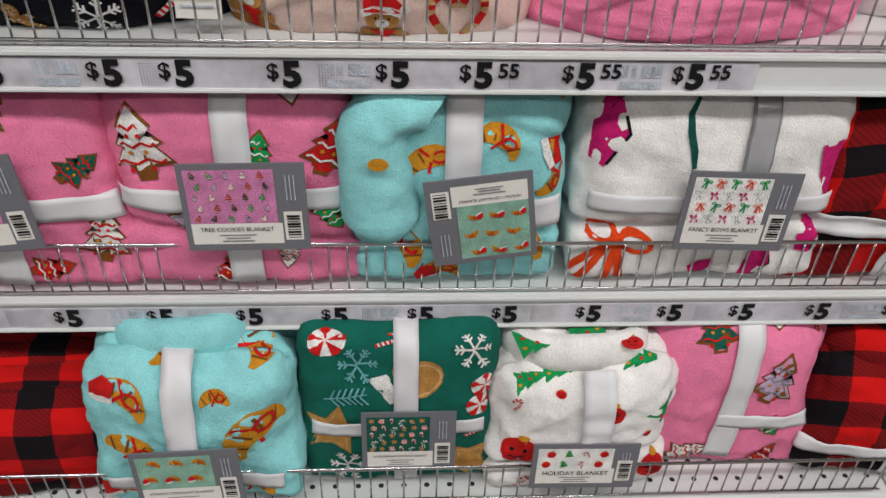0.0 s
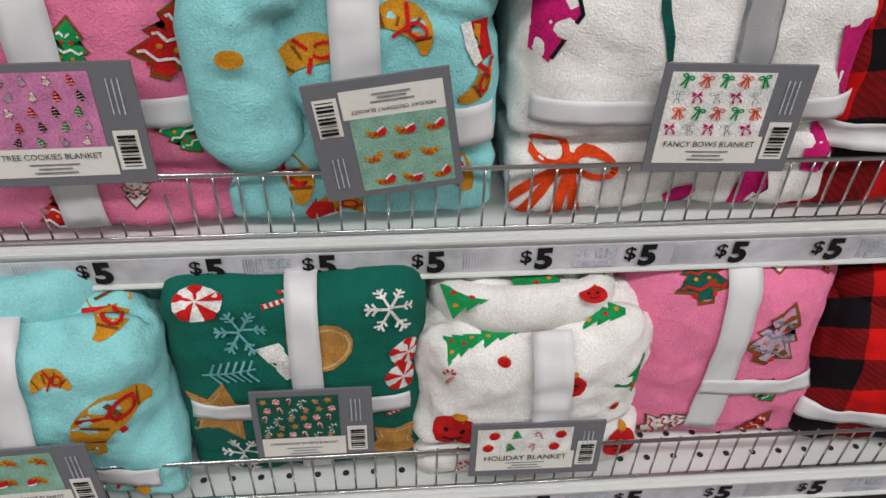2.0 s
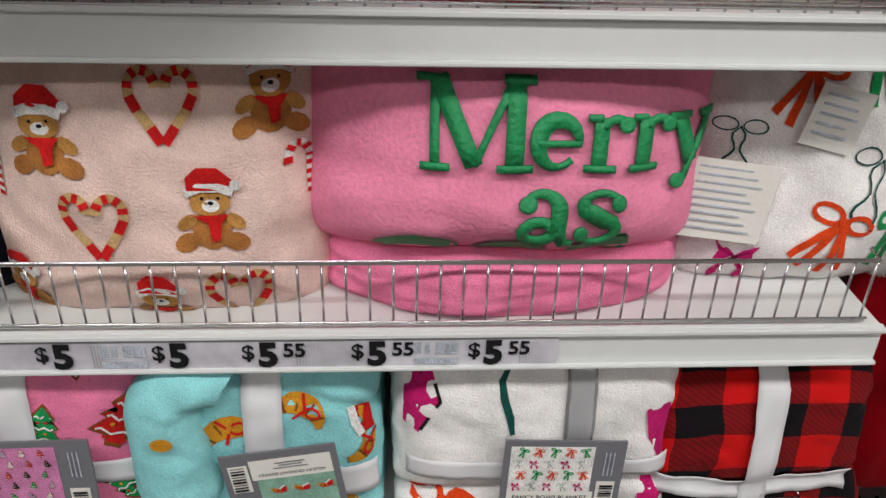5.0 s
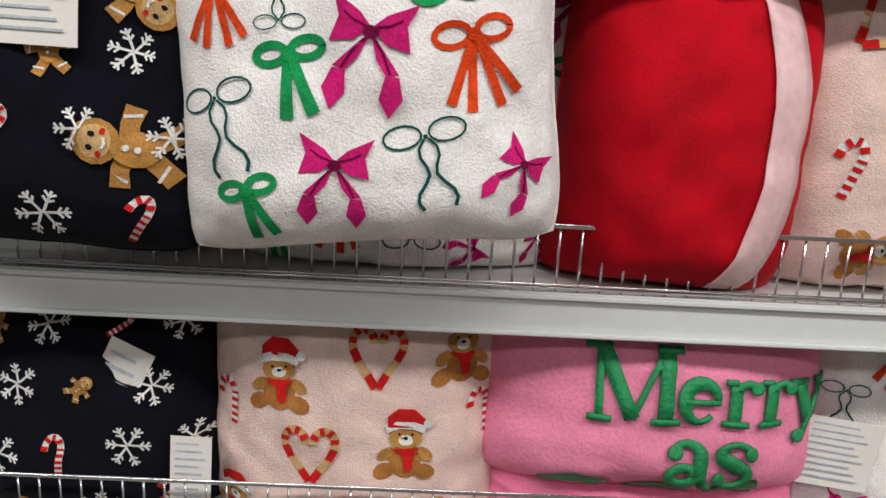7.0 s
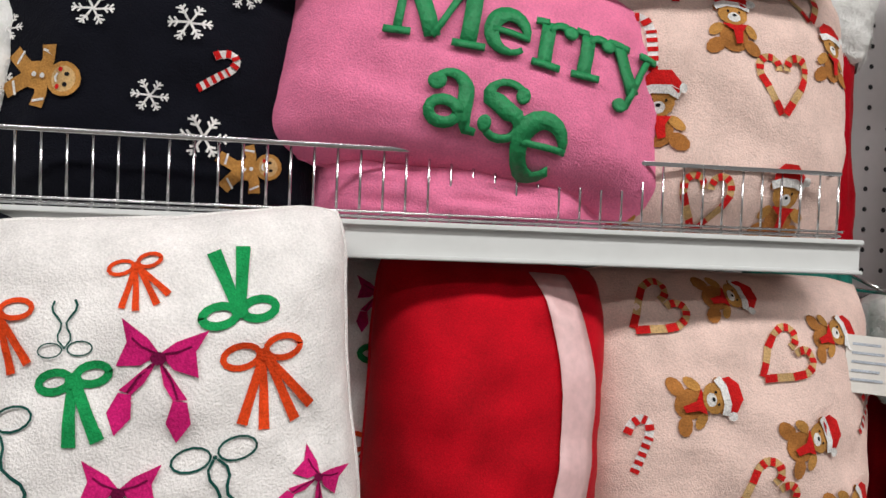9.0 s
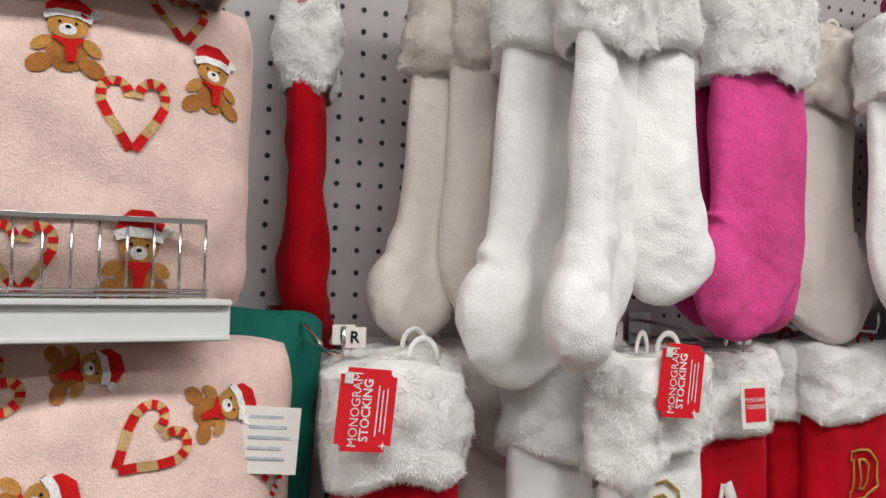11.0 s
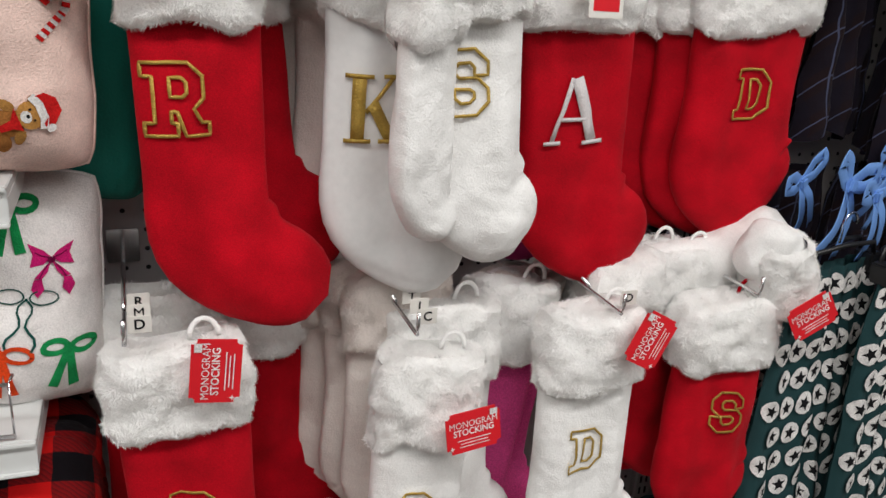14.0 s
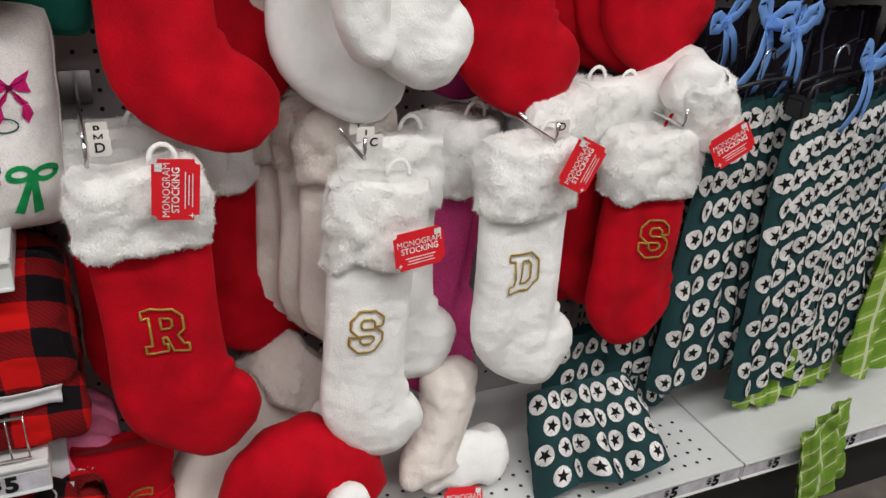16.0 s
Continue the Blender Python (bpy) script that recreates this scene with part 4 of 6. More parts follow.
holes("punched_holes", [0.675 + 0.0284 * i for i in range(33)], [0.28 + 0.0268 * j for j in range(62) if abs(0.28 + 0.0268 * j - 1.3145) > 0.013 and abs(0.28 + 0.0268 * j - 0.8055) > 0.013], lambda x, z: Vector((x, BACK - 0.0012, z)), 0.0034, gondola)
holes("punched_holes", [1.66 + 0.0284 * i for i in range(30)], [0.28 + 0.0268 * j for j in range(62)], lambda x, z: Vector((x, BACK - 0.0012, z)), 0.0034, gondola)


def price(parent, x, z, y, cents="", s=1.0, grow=1.0):
    flat = lambda u, v, lift=0.0: Vector((u, y - lift, v))
    write("$", flat, parent, x - 0.018 * s, z + 0.003 * s, 0.023 * s, "black", bold=0.02, name="price_figure")
    write("5", flat, parent, x, z - 0.0005, 0.036 * s, "black", bold=0.05, name="price_figure", wide=1.0)
    if cents:
        write(cents, flat, parent, x + 0.024 * s, z + 0.005 * s, 0.021 * s, "black", bold=0.03, name="price_figure")


def strip(parent, x0, x1, y, z0, z1, tags, logos=()):
    """Printed price strip in a clear channel."""
    s = part("price_strip", block(x0, x1, y - 0.0016, y, z0, z1), STRIP, parent, "grey and lilac printed price strip")
    flat = lambda u, v, lift=0.0: Vector((u, y - 0.0016 - lift, v))
    zc = (z0 + z1) / 2
    dots = Art()
    for i, (x, _) in enumerate(tags):
        for r in range(9):
            for c in range(14):
                rr = 0.0009 * (1 - c / 16)
                dots.items.append(("grey", [Vector((x + 0.024 + c * 0.0026 + dx * rr, z0 + 0.003 + r * (z1 - z0 - 0.005) / 9 + dz * rr)) for dx, dz in ((-1, 0), (0, -1), (1, 0), (0, 1))], [(0, 1, 2, 3)])) if i % 2 else None
    if dots.items:
        verts, faces = [], []
        for _, vs, fs in dots.items:
            k = len(verts)
            verts += [flat(v[0], v[1], 0.0003) for v in vs]
            faces.append((k, k + 1, k + 2, k + 3))
        o = from_lists("printed_dots", verts, faces, INK["grey"], s)
        o["kind"] = "stuff"
    for x in logos:
        a = Art()
        for i, wd in enumerate((0.006, 0.004, 0.009, 0.009)):
            u = x - 0.016 + 0.0095 * i
            a.poly([(u, zc - 0.001), (u + wd, zc - 0.001), (u + wd, z1 - 0.003), (u, z1 - 0.003)], "lgrey")
        a.poly([(x - 0.016, z0 + 0.002), (x + 0.022, z0 + 0.002), (x + 0.022, zc - 0.005), (x - 0.016, zc - 0.005)], "lgrey")
        lay("printed_mark", a, flat, s, 0, 0, 1, lift=0.0003)["kind"] = "stuff"
    for x, cents in tags:
        price(s, x, zc, y - 0.0018, cents, (z1 - z0) / 0.030)


def shelf(z0, z1, x0=XL, x1=XR, y=FRONT, label="white enamelled steel shelf with a wire front fence", hole_rows=0):
    top = empty("shop_shelf", pose(0, 0, 0), label, "shelf", "shelves of the fixture")
    part("deck", block(x0, x1, y + 0.003, BACK - 0.002, z1 - 0.012, z1 - 0.002, 0.001), ENAMEL, top)
    bm = block(x0, x1, y, y + 0.004, z0, z1, 0.0008)
    part("front_lip", bm, ENAMEL, top)
    part("upper_flange", block(x0, x1, y - 0.006, y - 0.0003, z1 - 0.005, z1, 0.001), ENAMEL, top)
    part("lower_flange", block(x0, x1, y - 0.006, y - 0.0003, z0, z0 + 0.004, 0.001), ENAMEL, top)
    for x in (x0, x1 - 0.004):
        part("end_bracket", block(x, x + 0.004, y + 0.004, BACK - 0.002, z0 + 0.004, z1 - 0.0125, 0.0008), ENAMEL, top)
    return top


LIPS = {"deck": (0.196, 0.236), "low": (0.460, 0.505), "mid": (0.753, 0.793), "high": (1.026, 1.066), "top": (1.355, 1.388), "crown": (1.640, 1.680)}
BASEY = 0.692
shelves = {}
for k, (a, b) in LIPS.items():
    shelves[k] = shelf(a, b, y=BASEY if k == "deck" else FRONT)
strip(shelves["low"], XL + 0.003, XR - 0.003, FRONT - 0.001, 0.465, 0.492, [(x, "") for x in (-0.52, -0.43, -0.335, -0.236, -0.14, -0.047, 0.048, 0.142, 0.237, 0.330, 0.413, 0.502, 0.593)], (-0.28, -0.005, 0.28, 0.55))
strip(shelves["mid"], XL + 0.003, 0.345, FRONT - 0.001, 0.757, 0.785, [(x, "") for x in (-0.50, -0.41, -0.335, -0.233, -0.171, -0.077, 0.019)] + [(x, "55") for x in (0.094, 0.187, 0.288)], (-0.285, -0.03, 0.235))
strip(shelves["deck"], XL + 0.003, XR - 0.003, BASEY - 0.001, 0.201, 0.228, [(x, "") for x in (-0.4, -0.25, -0.1, 0.04, 0.15, 0.25, 0.345, 0.44, 0.54)], (0.295, 0.59))
strip(shelves["crown"], XL + 0.003, XR - 0.003, FRONT - 0.001, 1.645, 1.674, [(x, "55") for x in (0.10, 0.22, 0.34, 0.46, 0.57)])
holes("punched_holes", [XL + 0.04 + 0.0284 * i for i in range(42)], [BASEY + 0.03 + 0.028 * j for j in range(11)], lambda x, z: Vector((x, z, 0.2348)), 0.0036, shelves["deck"])

# base decks of the next sections
for x0, x1, tags in ((XR + 0.004, 1.775, (1.40, 1.51, 1.62, 1.715)), (1.779, 2.9, (1.86, 2.06, 2.25, 2.45))):
    d = shelf(0.196, 0.236, x0, x1, BASEY, "white perforated steel base deck of the fixture")
    strip(d, x0 + 0.003, x1 - 0.003, BASEY - 0.001, 0.201, 0.228, [(x, "") for x in tags], (tags[0] + 0.05,))
    if x0 < 1:
        holes("punched_holes", [x0 + 0.03 + 0.0284 * i for i in range(38)], [BASEY + 0.03 + 0.028 * j for j in range(5)], lambda x, z: Vector((x, z, 0.2348)), 0.0036, d)
structure("kickplate", block(-2.4, 2.9, BASEY + 0.05, BASEY + 0.06, 0.0, 0.195), KICK, "black steel kick plate under the base deck")


def fence(x0, x1, y, z0, z1):
    """Chrome wire fence along a shelf front, with uprights bent at the ends."""
    top = empty("wire_fence", pose(0, 0, 0), "chrome wire fence along the shelf front", "shelf fence", "wire shelf fences")
    tube("top_rail", [(x0, y + 0.02, z1), (x0 + 0.002, y, z1), (x0 + 0.05, y, z1), (x1 - 0.002, y, z1), (x1, y + 0.02, z1)], 0.0021, CHROME, top)
    tube("bottom_rail", [(x0, y, z0), (x1, y, z0)], 0.0018, CHROME, top)
    tube("clip_rail", [(x0, y - 0.0035, z0 + 0.004), (x1, y - 0.0035, z0 + 0.004)], 0.0012, CHROME, top)
    n = round((x1 - x0) / 0.0198)
    v, f = tube_lists([(0, 0, z0 - 0.004), (0, 0, z1)], 0.00125, 6)
    wire = from_lists("wire", v, f, CHROME, top)
    wire.location = (x0 + 0.002, y + 0.0028, 0)
    for i in range(1, n + 1):
        o = new("wire", wire.data)
        o.parent, o.location = top, (x0 + 0.002 + (x1 - x0 - 0.004) * i / n, y + 0.0028, 0)


for k, (y, z0, z1) in {"low": (FRONT + 0.006, 0.508, 0.572), "mid": (FRONT + 0.006, 0.796, 0.857), "high": (FRONT + 0.006, 1.069, 1.126), "top": (FRONT + 0.006, 1.391, 1.450), "deck": (BASEY + 0.006, 0.240, 0.300)}.items():
    fence(XL + 0.01, XR - 0.018, y, z0, z1)

# ---------------------------------------------------------------- blankets on the two low shelves
BEHIND = FRONT + 0.018


def cookie_blanket(m, w, d, h, label, seed, spots, layers=(), cardm=None, r=0.04):
    th, front, over, wrap = blanket(m, w, d, h, PINK, label, seed, r, layers=layers)
    styles = {"w": ("white", "red"), "r": ("red", "white"), "g": ("green", "white"), "d": ("pinegreen", "red"), "l": ("lilac", "grey")}
    for st, x, z, s, turn in spots:
        a = Art()
        draw_cookie(a, *styles[st])
        lay("printed_cookie", a, wrap, th, x, z, s, turn)
    return th, front, wrap


def center(x0, x1, z0, z1, d, y=None):
    y = BEHIND if y is None else y
    return (x0 + x1) / 2, y + d / 2, (z0 + z1) / 2


LOWZ, DECKZ = 0.505, 0.236
X, Y, Z = center(-0.516, -0.254, LOWZ, 0.745, 0.2)
th, f, wr = cookie_blanket(pose(X, Y, Z, -3, 0, 0), 0.262, 0.2, 0.232, "pink fleece blanket printed with tree cookies, tied with white bands", 1, [("g", 0.02, 0.09, 0.05, 20), ("d", 0.09, 0.03, 0.05, 60), ("w", 0.1, -0.05, 0.07, 10), ("r", 0.04, -0.09, 0.05, 80), ("w", -0.09, 0.06, 0.06, 150)])
band(th, wr, -0.02, 0.016, -0.11, 0.25)
band(th, f, -0.13, 0.128, -0.028, 0.0)
card(th, pose(-0.02, -0.125, -0.003, -2, -6, 0), 0.128, 0.105, "pinkcard", ["cookie_white_red", "cookie_green_white", "cookie_red_white", "cookie_lilac_grey", "cookie_black_white"], "TREE COOKIES BLANKET", 1)

X, Y, Z = center(-0.271, -0.024, LOWZ, 0.752, 0.2)
th, f, wr = cookie_blanket(pose(X, Y, Z, -3, 0, 0), 0.25, 0.2, 0.236, "pink fleece blanket printed with tree cookies, folded in a pack", 2, [("w", -0.085, 0.055, 0.085, -8), ("r", 0.10, 0.05, 0.07, 25), ("r", -0.005, 0.115, 0.04, 200), ("w", 0.06, 0.118, 0.055, 170), ("g", 0.028, 0.045, 0.05, 10), ("g", 0.095, -0.025, 0.045, 150), ("l", -0.045, -0.035, 0.055, 170), ("r", -0.01, -0.095, 0.055, 15), ("w", 0.05, -0.075, 0.04, 190)], layers=((-0.052, -0.1, 0.010),))
band(th, wr, -0.013, 0.022, -0.11, 0.25)
band(th, f, -0.122, 0.122, -0.018, 0.006)
card(th, pose(0.014, -0.127, -0.005, -2, -1, 0), 0.122, 0.098, "pinkcard", ["cookie_white_red", "cookie_green_white", "cookie_red_white", "cookie_lilac_grey", "cookie_black_white"], "TREE COOKIES BLANKET", 2)

# teal croissant blanket with a bulging corner
X, Y, Z = center(-0.029, 0.191, LOWZ, 0.752, 0.2)
th, f, ov, wr = blanket(pose(X, Y, Z, -3, 0, 0), 0.222, 0.2, 0.238, TEAL, "teal fleece blanket printed with croissants, one fold bulging out", 3, 0.035, layers=((-0.062, 0.1, 0.010), (0.085, -0.35, 0.006)))
for k, x, z, s, turn in (("croissant", -0.03, 0.028, 0.055, -15), ("croissant", 0.03, 0.05, 0.05, 30), ("hatcroissant", 0.085, 0.025, 0.06, 100), ("croissant", 0.075, 0.11, 0.06, 10), ("croissant", -0.075, -0.07, 0.07, 40), ("croissant", 0.055, -0.08, 0.07, 10), ("croissant", -0.085, 0.1, 0.045, 60), ("hatcroissant", -0.02, -0.11, 0.045, 0)):
    motif(k, wr, th, x, z, s * 1.25, turn)
verts, faces = [], []
for j in range(25):
    t = j / 24
    ang = radians(62 + 118 * min(1.0, t * 2.0))
    cx, cz = (-0.050 + 0.040 * math.cos(ang), 0.062 + 0.034 * math.sin(ang)) if t < 0.5 else (-0.090 + 0.020 * (t - 0.5), 0.062 - 0.24 * (t - 0.5))
    rad = 0.034 * min(1.0, (1.001 - t) / 0.14) ** 0.5 * (0.75 + 0.5 * t)
    for i in range(28):
        a = 2 * math.pi * i / 28
        nx, nz = (math.cos(ang), math.sin(ang)) if t < 0.5 else (-1.0, 0.0)
        q = Vector((cx + rad * math.cos(a) * nx, -0.108 - 0.9 * rad * math.sin(a), cz + rad * math.cos(a) * nz))
        verts.append(q + Vector((0.6, -1, 0.3)) * (wrinkle(q, 4, 0.006, 24) + wrinkle(q, 6, 0.003, 60)))
for j in range(24):
    for i in range(28):
        faces.append((j * 28 + i, j * 28 + (i + 1) % 28, j * 28 + 28 + (i + 1) % 28, j * 28 + 28 + i))
bulge = from_lists("loose_fold", verts, faces, TEAL, th, "bulging loose fold of teal fleece")
a = Art()
a.disc(0, 0, 0.5, 0.35, "gold")
lay("printed_spot", a, lambda x, z, lift=0.0: Vector((x, -0.1465 - lift, z)), th, -0.083, 0.055, 0.02)
band(th, wr, -0.018, 0.018, 0.0, 0.25)
band(th, f, -0.02, 0.112, -0.042, -0.008)
card(th, pose(0.020, -0.127, -0.020, -2, 172, 0), 0.108, 0.104, "mint", ["croissant", "hatcroissant"], "HOLIDAY CROISSANT BLANKET", 3, 3, 3)

# white bow blanket
X, Y, Z = center(0.202, 0.481, LOWZ, 0.752, 0.2)
th, f, ov, wr = blanket(pose(X, Y, Z, -2, 0, 0), 0.28, 0.2, 0.236, CREAM, "white fleece blanket printed with large ribbon bows", 5, 0.04, layers=((-0.042, 0.06, 0.014),))
for k, x, z, s, turn in (("petal", -0.122, 0.07, 0.085, 5), ("petal", -0.118, 0.118, 0.05, 20), ("stroke", -0.035, 0.07, 0.075, 0), ("petal", 0.125, 0.03, 0.07, -20), ("petal", 0.07, -0.09, 0.05, 10), ("petal", 0.01, -0.098, 0.03, 60), ("orange", -0.1, -0.085, 0.09, 20), ("petal", 0.12, -0.055, 0.045, 0)):
    motif(k, wr, th, x, z, s, turn)
band(th, wr, 0.022, 0.05, 0.02, 0.25, mat=CLEAR)
band(th, f, -0.13, 0.135, -0.022, 0.0)
card(th, pose(0.020, -0.129, -0.008, -2, 2, 0), 0.116, 0.092, "white", ["magenta", "green", "thin", "orange"], "FANCY BOWS BLANKET", 4, 5, 4)

# buffalo plaid blankets
def plaid_blanket(m, w, d, h, seed, label, r=0.05, layers=()):
    th, f, ov, wr = blanket(m, w, d, h, BUFFALO, label, seed, r, 0.008, layers)
    return th, f, wr


X, Y, Z = center(0.440, 0.690, LOWZ, 0.745, 0.2, 0.797)
th, f, wr = plaid_blanket(pose(X, Y, Z, -2, 0, 0), 0.250, 0.2, 0.236, 6, "red and black buffalo plaid blanket with white bands", layers=((-0.036, 0.0, 0.008),))
band(th, wr, -0.016, 0.014, -0.11, 0.22, lift=0.007)
band(th, f, -0.112, 0.100, -0.050, -0.024, lift=0.005)

# base deck
th, f, wr = plaid_blanket(pose(-0.424, 0.80, DECKZ + 0.075, 0, 4, 6), 0.22, 0.16, 0.15, 7, "rolled red and black buffalo plaid blanket")
th, f, ov, wr = blanket(pose(-0.464, 0.95, DECKZ + 0.12, 0, 0, 0), 0.24, 0.1, 0.24, CREAM, "white fleece blanket with red bauble print, stacked at the back", 8)
for k, x, z, s in (("bauble", 0.05, 0.04, 0.07), ("bauble", -0.03, 0.0, 0.03), ("bauble", 0.0, -0.06, 0.05)):
    motif(k, f, th, x, z, s, 20)
th, f, ov, wr = blanket(pose(-0.234, 0.95, DECKZ + 0.12, 0, 0, 0), 0.26, 0.1, 0.236, fleece("red_fleece", (0.42, 0.01, 0.02)), "red fleece blanket with a white zigzag, stacked at the back", 9)
a = Art()
for row in range(2):
    a.stroke([(-0.12 + 0.012 * i, 0.085 + 0.022 * row + 0.006 * (i % 2)) for i in range(21)], 0.003, "white")
lay("zigzag_print", a, f, th, 0, 0, 1)


def roll_top(parent, w, d, z, mat, r=0.014, turns=3, seed=0, x0=0.0, y0=0.0):
    """Rolled fleece seen from its end: one flattened spiral of a thick ply."""
    path = []
    n = 30 * turns
    for i in range(n + 1):
        a = 2 * math.pi * i / 30
        k = 1 - 0.88 * i / n
        path.append((x0 + w / 2 * k * math.copysign(abs(math.cos(a)) ** 0.7, math.cos(a)), y0 + d / 2 * k * math.copysign(abs(math.sin(a)) ** 0.9, math.sin(a)), z + 0.006 * math.sin(a * 1.3 + seed) - 0.006 * (1 - k)))
    v, f = [], []
    sides = 10
    for i, p in enumerate(path):
        p = Vector(p)
        t = (Vector(path[min(i + 1, n)]) - Vector(path[max(i - 1, 0)])).normalized()
        b = t.cross(Vector((0, 0, 1))).normalized()
        for s in range(sides):
            g = 2 * math.pi * s / sides
            v.append(p + b * (r * math.cos(g)) + Vector((0, 0, 1)) * (r * 1.5 * math.sin(g)))
    for i in range(n):
        for s in range(sides):
            f.append((i * sides + s, (i + 1) * sides + s, (i + 1) * sides + (s + 1) % sides, i * sides + (s + 1) % sides))
    return from_lists("rolled_edge", v, f, mat, parent, "rolled fleece plies at the top")


# teal roll
X, Y, Z = center(-0.336, -0.098, DECKZ, 0.463, 0.15, 0.715)
th, f, ov, wr = blanket(pose(X, Y, Z, -4, 0, 0), 0.235, 0.17, 0.215, TEAL, "rolled teal fleece blanket printed with croissants", 10, 0.05, 0.010)
roll_top(th, 0.185, 0.115, 0.10, TEAL, 0.020, 2, 1)
for k, x, z, s, turn in (("hatcroissant", -0.075, 0.055, 0.065, 30), ("croissant", 0.085, 0.0, 0.085, -40), ("croissant", -0.07, -0.02, 0.06, 30), ("hatcroissant", -0.085, -0.085, 0.05, 0), ("croissant", 0.06, -0.085, 0.05, 0), ("croissant", 0.035, 0.06, 0.03, 0), ("croissant", -0.03, 0.15, 0.07, 90), ("croissant", 0.06, 0.14, 0.08, 60)):
    motif(k, wr, th, x, z, s * 1.3, turn)
band(th, wr, -0.02, 0.013, -0.04, 0.25, lift=0.008)
band(th, f, -0.1, 0.1, -0.075, -0.052)
card(th, pose(0.0, -0.120, -0.030, -4, -3, 0), 0.118, 0.085, "mint", ["croissant", "hatcroissant"], "HOLIDAY CROISSANT BLANKET", 5, 3, 2)

# green gingerbread blanket
X, Y, Z = center(-0.100, 0.132, DECKZ, 0.473, 0.16, 0.735)
th, f, ov, wr = blanket(pose(X, Y, Z, -4, 0, 0), 0.232, 0.16, 0.236, DGREEN, "dark green fleece blanket printed with gingerbread sweets", 11, 0.03)
for k, x, z, s, turn in (("mint", -0.08, 0.108, 0.055, 0), ("cane", -0.01, 0.108, 0.035, 70), ("flake", 0.085, 0.095, 0.045, 0), ("mitten", 0.015, 0.055, 0.085, 60), ("frost", -0.045, 0.075, 0.045, 0), ("sprig", -0.06, 0.03, 0.05, 80), ("star", -0.075, -0.025, 0.085, 10), ("mint", 0.095, 0.01, 0.04, 0), ("cane", 0.09, -0.03, 0.03, 60), ("flake", -0.06, -0.082, 0.045, 0), ("star", 0.085, -0.085, 0.07, 40), ("mint", 0.1, 0.04, 0.04, 0)):
    motif(k, wr, th, x, z, s, turn)
band(th, wr, -0.005, 0.023, -0.115, 0.2)
band(th, f, -0.1, 0.1, -0.030, -0.010)
card(th, pose(0.012, -0.108, -0.022, -2, 0, 0), 0.108, 0.092, "pinegreen", ["mint", "ginger", "cane", "star", "flake"], "GINGERBREAD SWEETS BLANKET", 6, 6, 5)

# white roll leaning over the fence
th, f, ov, wr = blanket(pose(0.233, 0.790, DECKZ + 0.100, -3, -2, 0), 0.222, 0.15, 0.196, CREAM, "rolled white fleece blanket printed with trees and baubles", 12, 0.05, 0.008, layers=((-0.045, 0.1, 0.016),))
roll_top(th, 0.185, 0.115, 0.094, CREAM, 0.017, 3, 2)
for k, x, z, s, turn in (("bauble", -0.075, -0.02, 0.055, 10), ("tree", 0.1, 0.03, 0.055, 40), ("bauble", 0.03, 0.04, 0.035, 0), ("cane", -0.08, 0.05, 0.025, 30), ("cane", -0.07, -0.075, 0.025, 60), ("bauble", -0.03, 0.065, 0.014, 0), ("bauble", 0.075, 0.0, 0.012, 0), ("tree", -0.07, 0.09, 0.05, 70), ("bauble", 0.09, -0.06, 0.045, 0), ("tree", -0.03, 0.11, 0.06, 80), ("tree", 0.06, 0.12, 0.05, 90)):
    motif(k, wr, th, x, z, s, turn)
for k, x, y, size, turn in (("tree", -0.06, -0.045, 0.055, 80), ("tree", 0.0, -0.03, 0.05, 95), ("bauble", -0.02, 0.03, 0.035, 0), ("tree", 0.07, 0.0, 0.05, 60), ("bauble", 0.05, -0.05, 0.03, 0), ("tree", -0.08, 0.02, 0.05, 20)):
    motif(k, lambda u, v, lift=0.0: Vector((u, v, 0.1165 + lift)), th, x, y, size, turn)
band(th, wr, -0.005, 0.030, -0.03, 0.10, lift=0.010)
card(th, pose(0.0, -0.100, -0.030, -4, 3, 0), 0.125, 0.07, "white", ["tree", "bauble", "cane"], "HOLIDAY BLANKET", 7, 4, 2)
th, f, wr = plaid_blanket(pose(0.216, 0.96, DECKZ + 0.11, 0, 0, 0), 0.2, 0.12, 0.22, 13, "buffalo plaid blanket stacked at the back of the deck")

X, Y, Z = center(0.311, 0.536, DECKZ, 0.474, 0.18, 0.745)
th, f, wr = cookie_blanket(pose(X, Y, Z, -6, 3, 0), 0.235, 0.17, 0.235, "rounded pink fleece blanket printed with tree cookies", 14, [("l", 0.04, 0.03, 0.075, 15), ("d", -0.045, 0.10, 0.075, -10), ("w", 0.03, 0.125, 0.06, 180), ("g", 0.05, -0.045, 0.045, 140), ("w", -0.04, -0.095, 0.06, 70), ("r", 0.06, -0.1, 0.05, 30), ("r", 0.1, 0.11, 0.03, 0)], r=0.07)
band(th, wr, -0.02, 0.012, -0.1, 0.24)
band(th, f, -0.02, 0.10, -0.045, -0.025)
th, f, wr = cookie_blanket(pose(0.626, 0.92, DECKZ + 0.11, 0, 0, 0), 0.2, 0.16, 0.225, "pink fleece blanket with lilac tree cookies, pushed to the back", 15, [("l", -0.05, 0.075, 0.07, 20), ("r", 0.05, 0.08, 0.05, 0)])
band(th, wr, 0.0, 0.03, -0.1, 0.2)
th, f, wr = plaid_blanket(pose(0.611, 0.80, DECKZ + 0.094, -4, 0, -8), 0.185, 0.15, 0.175, 16, "rolled red and black buffalo plaid blanket tied with a white band", 0.06)
roll_top(th, 0.14, 0.09, 0.075, BUFFALO, 0.020, 2, 3)
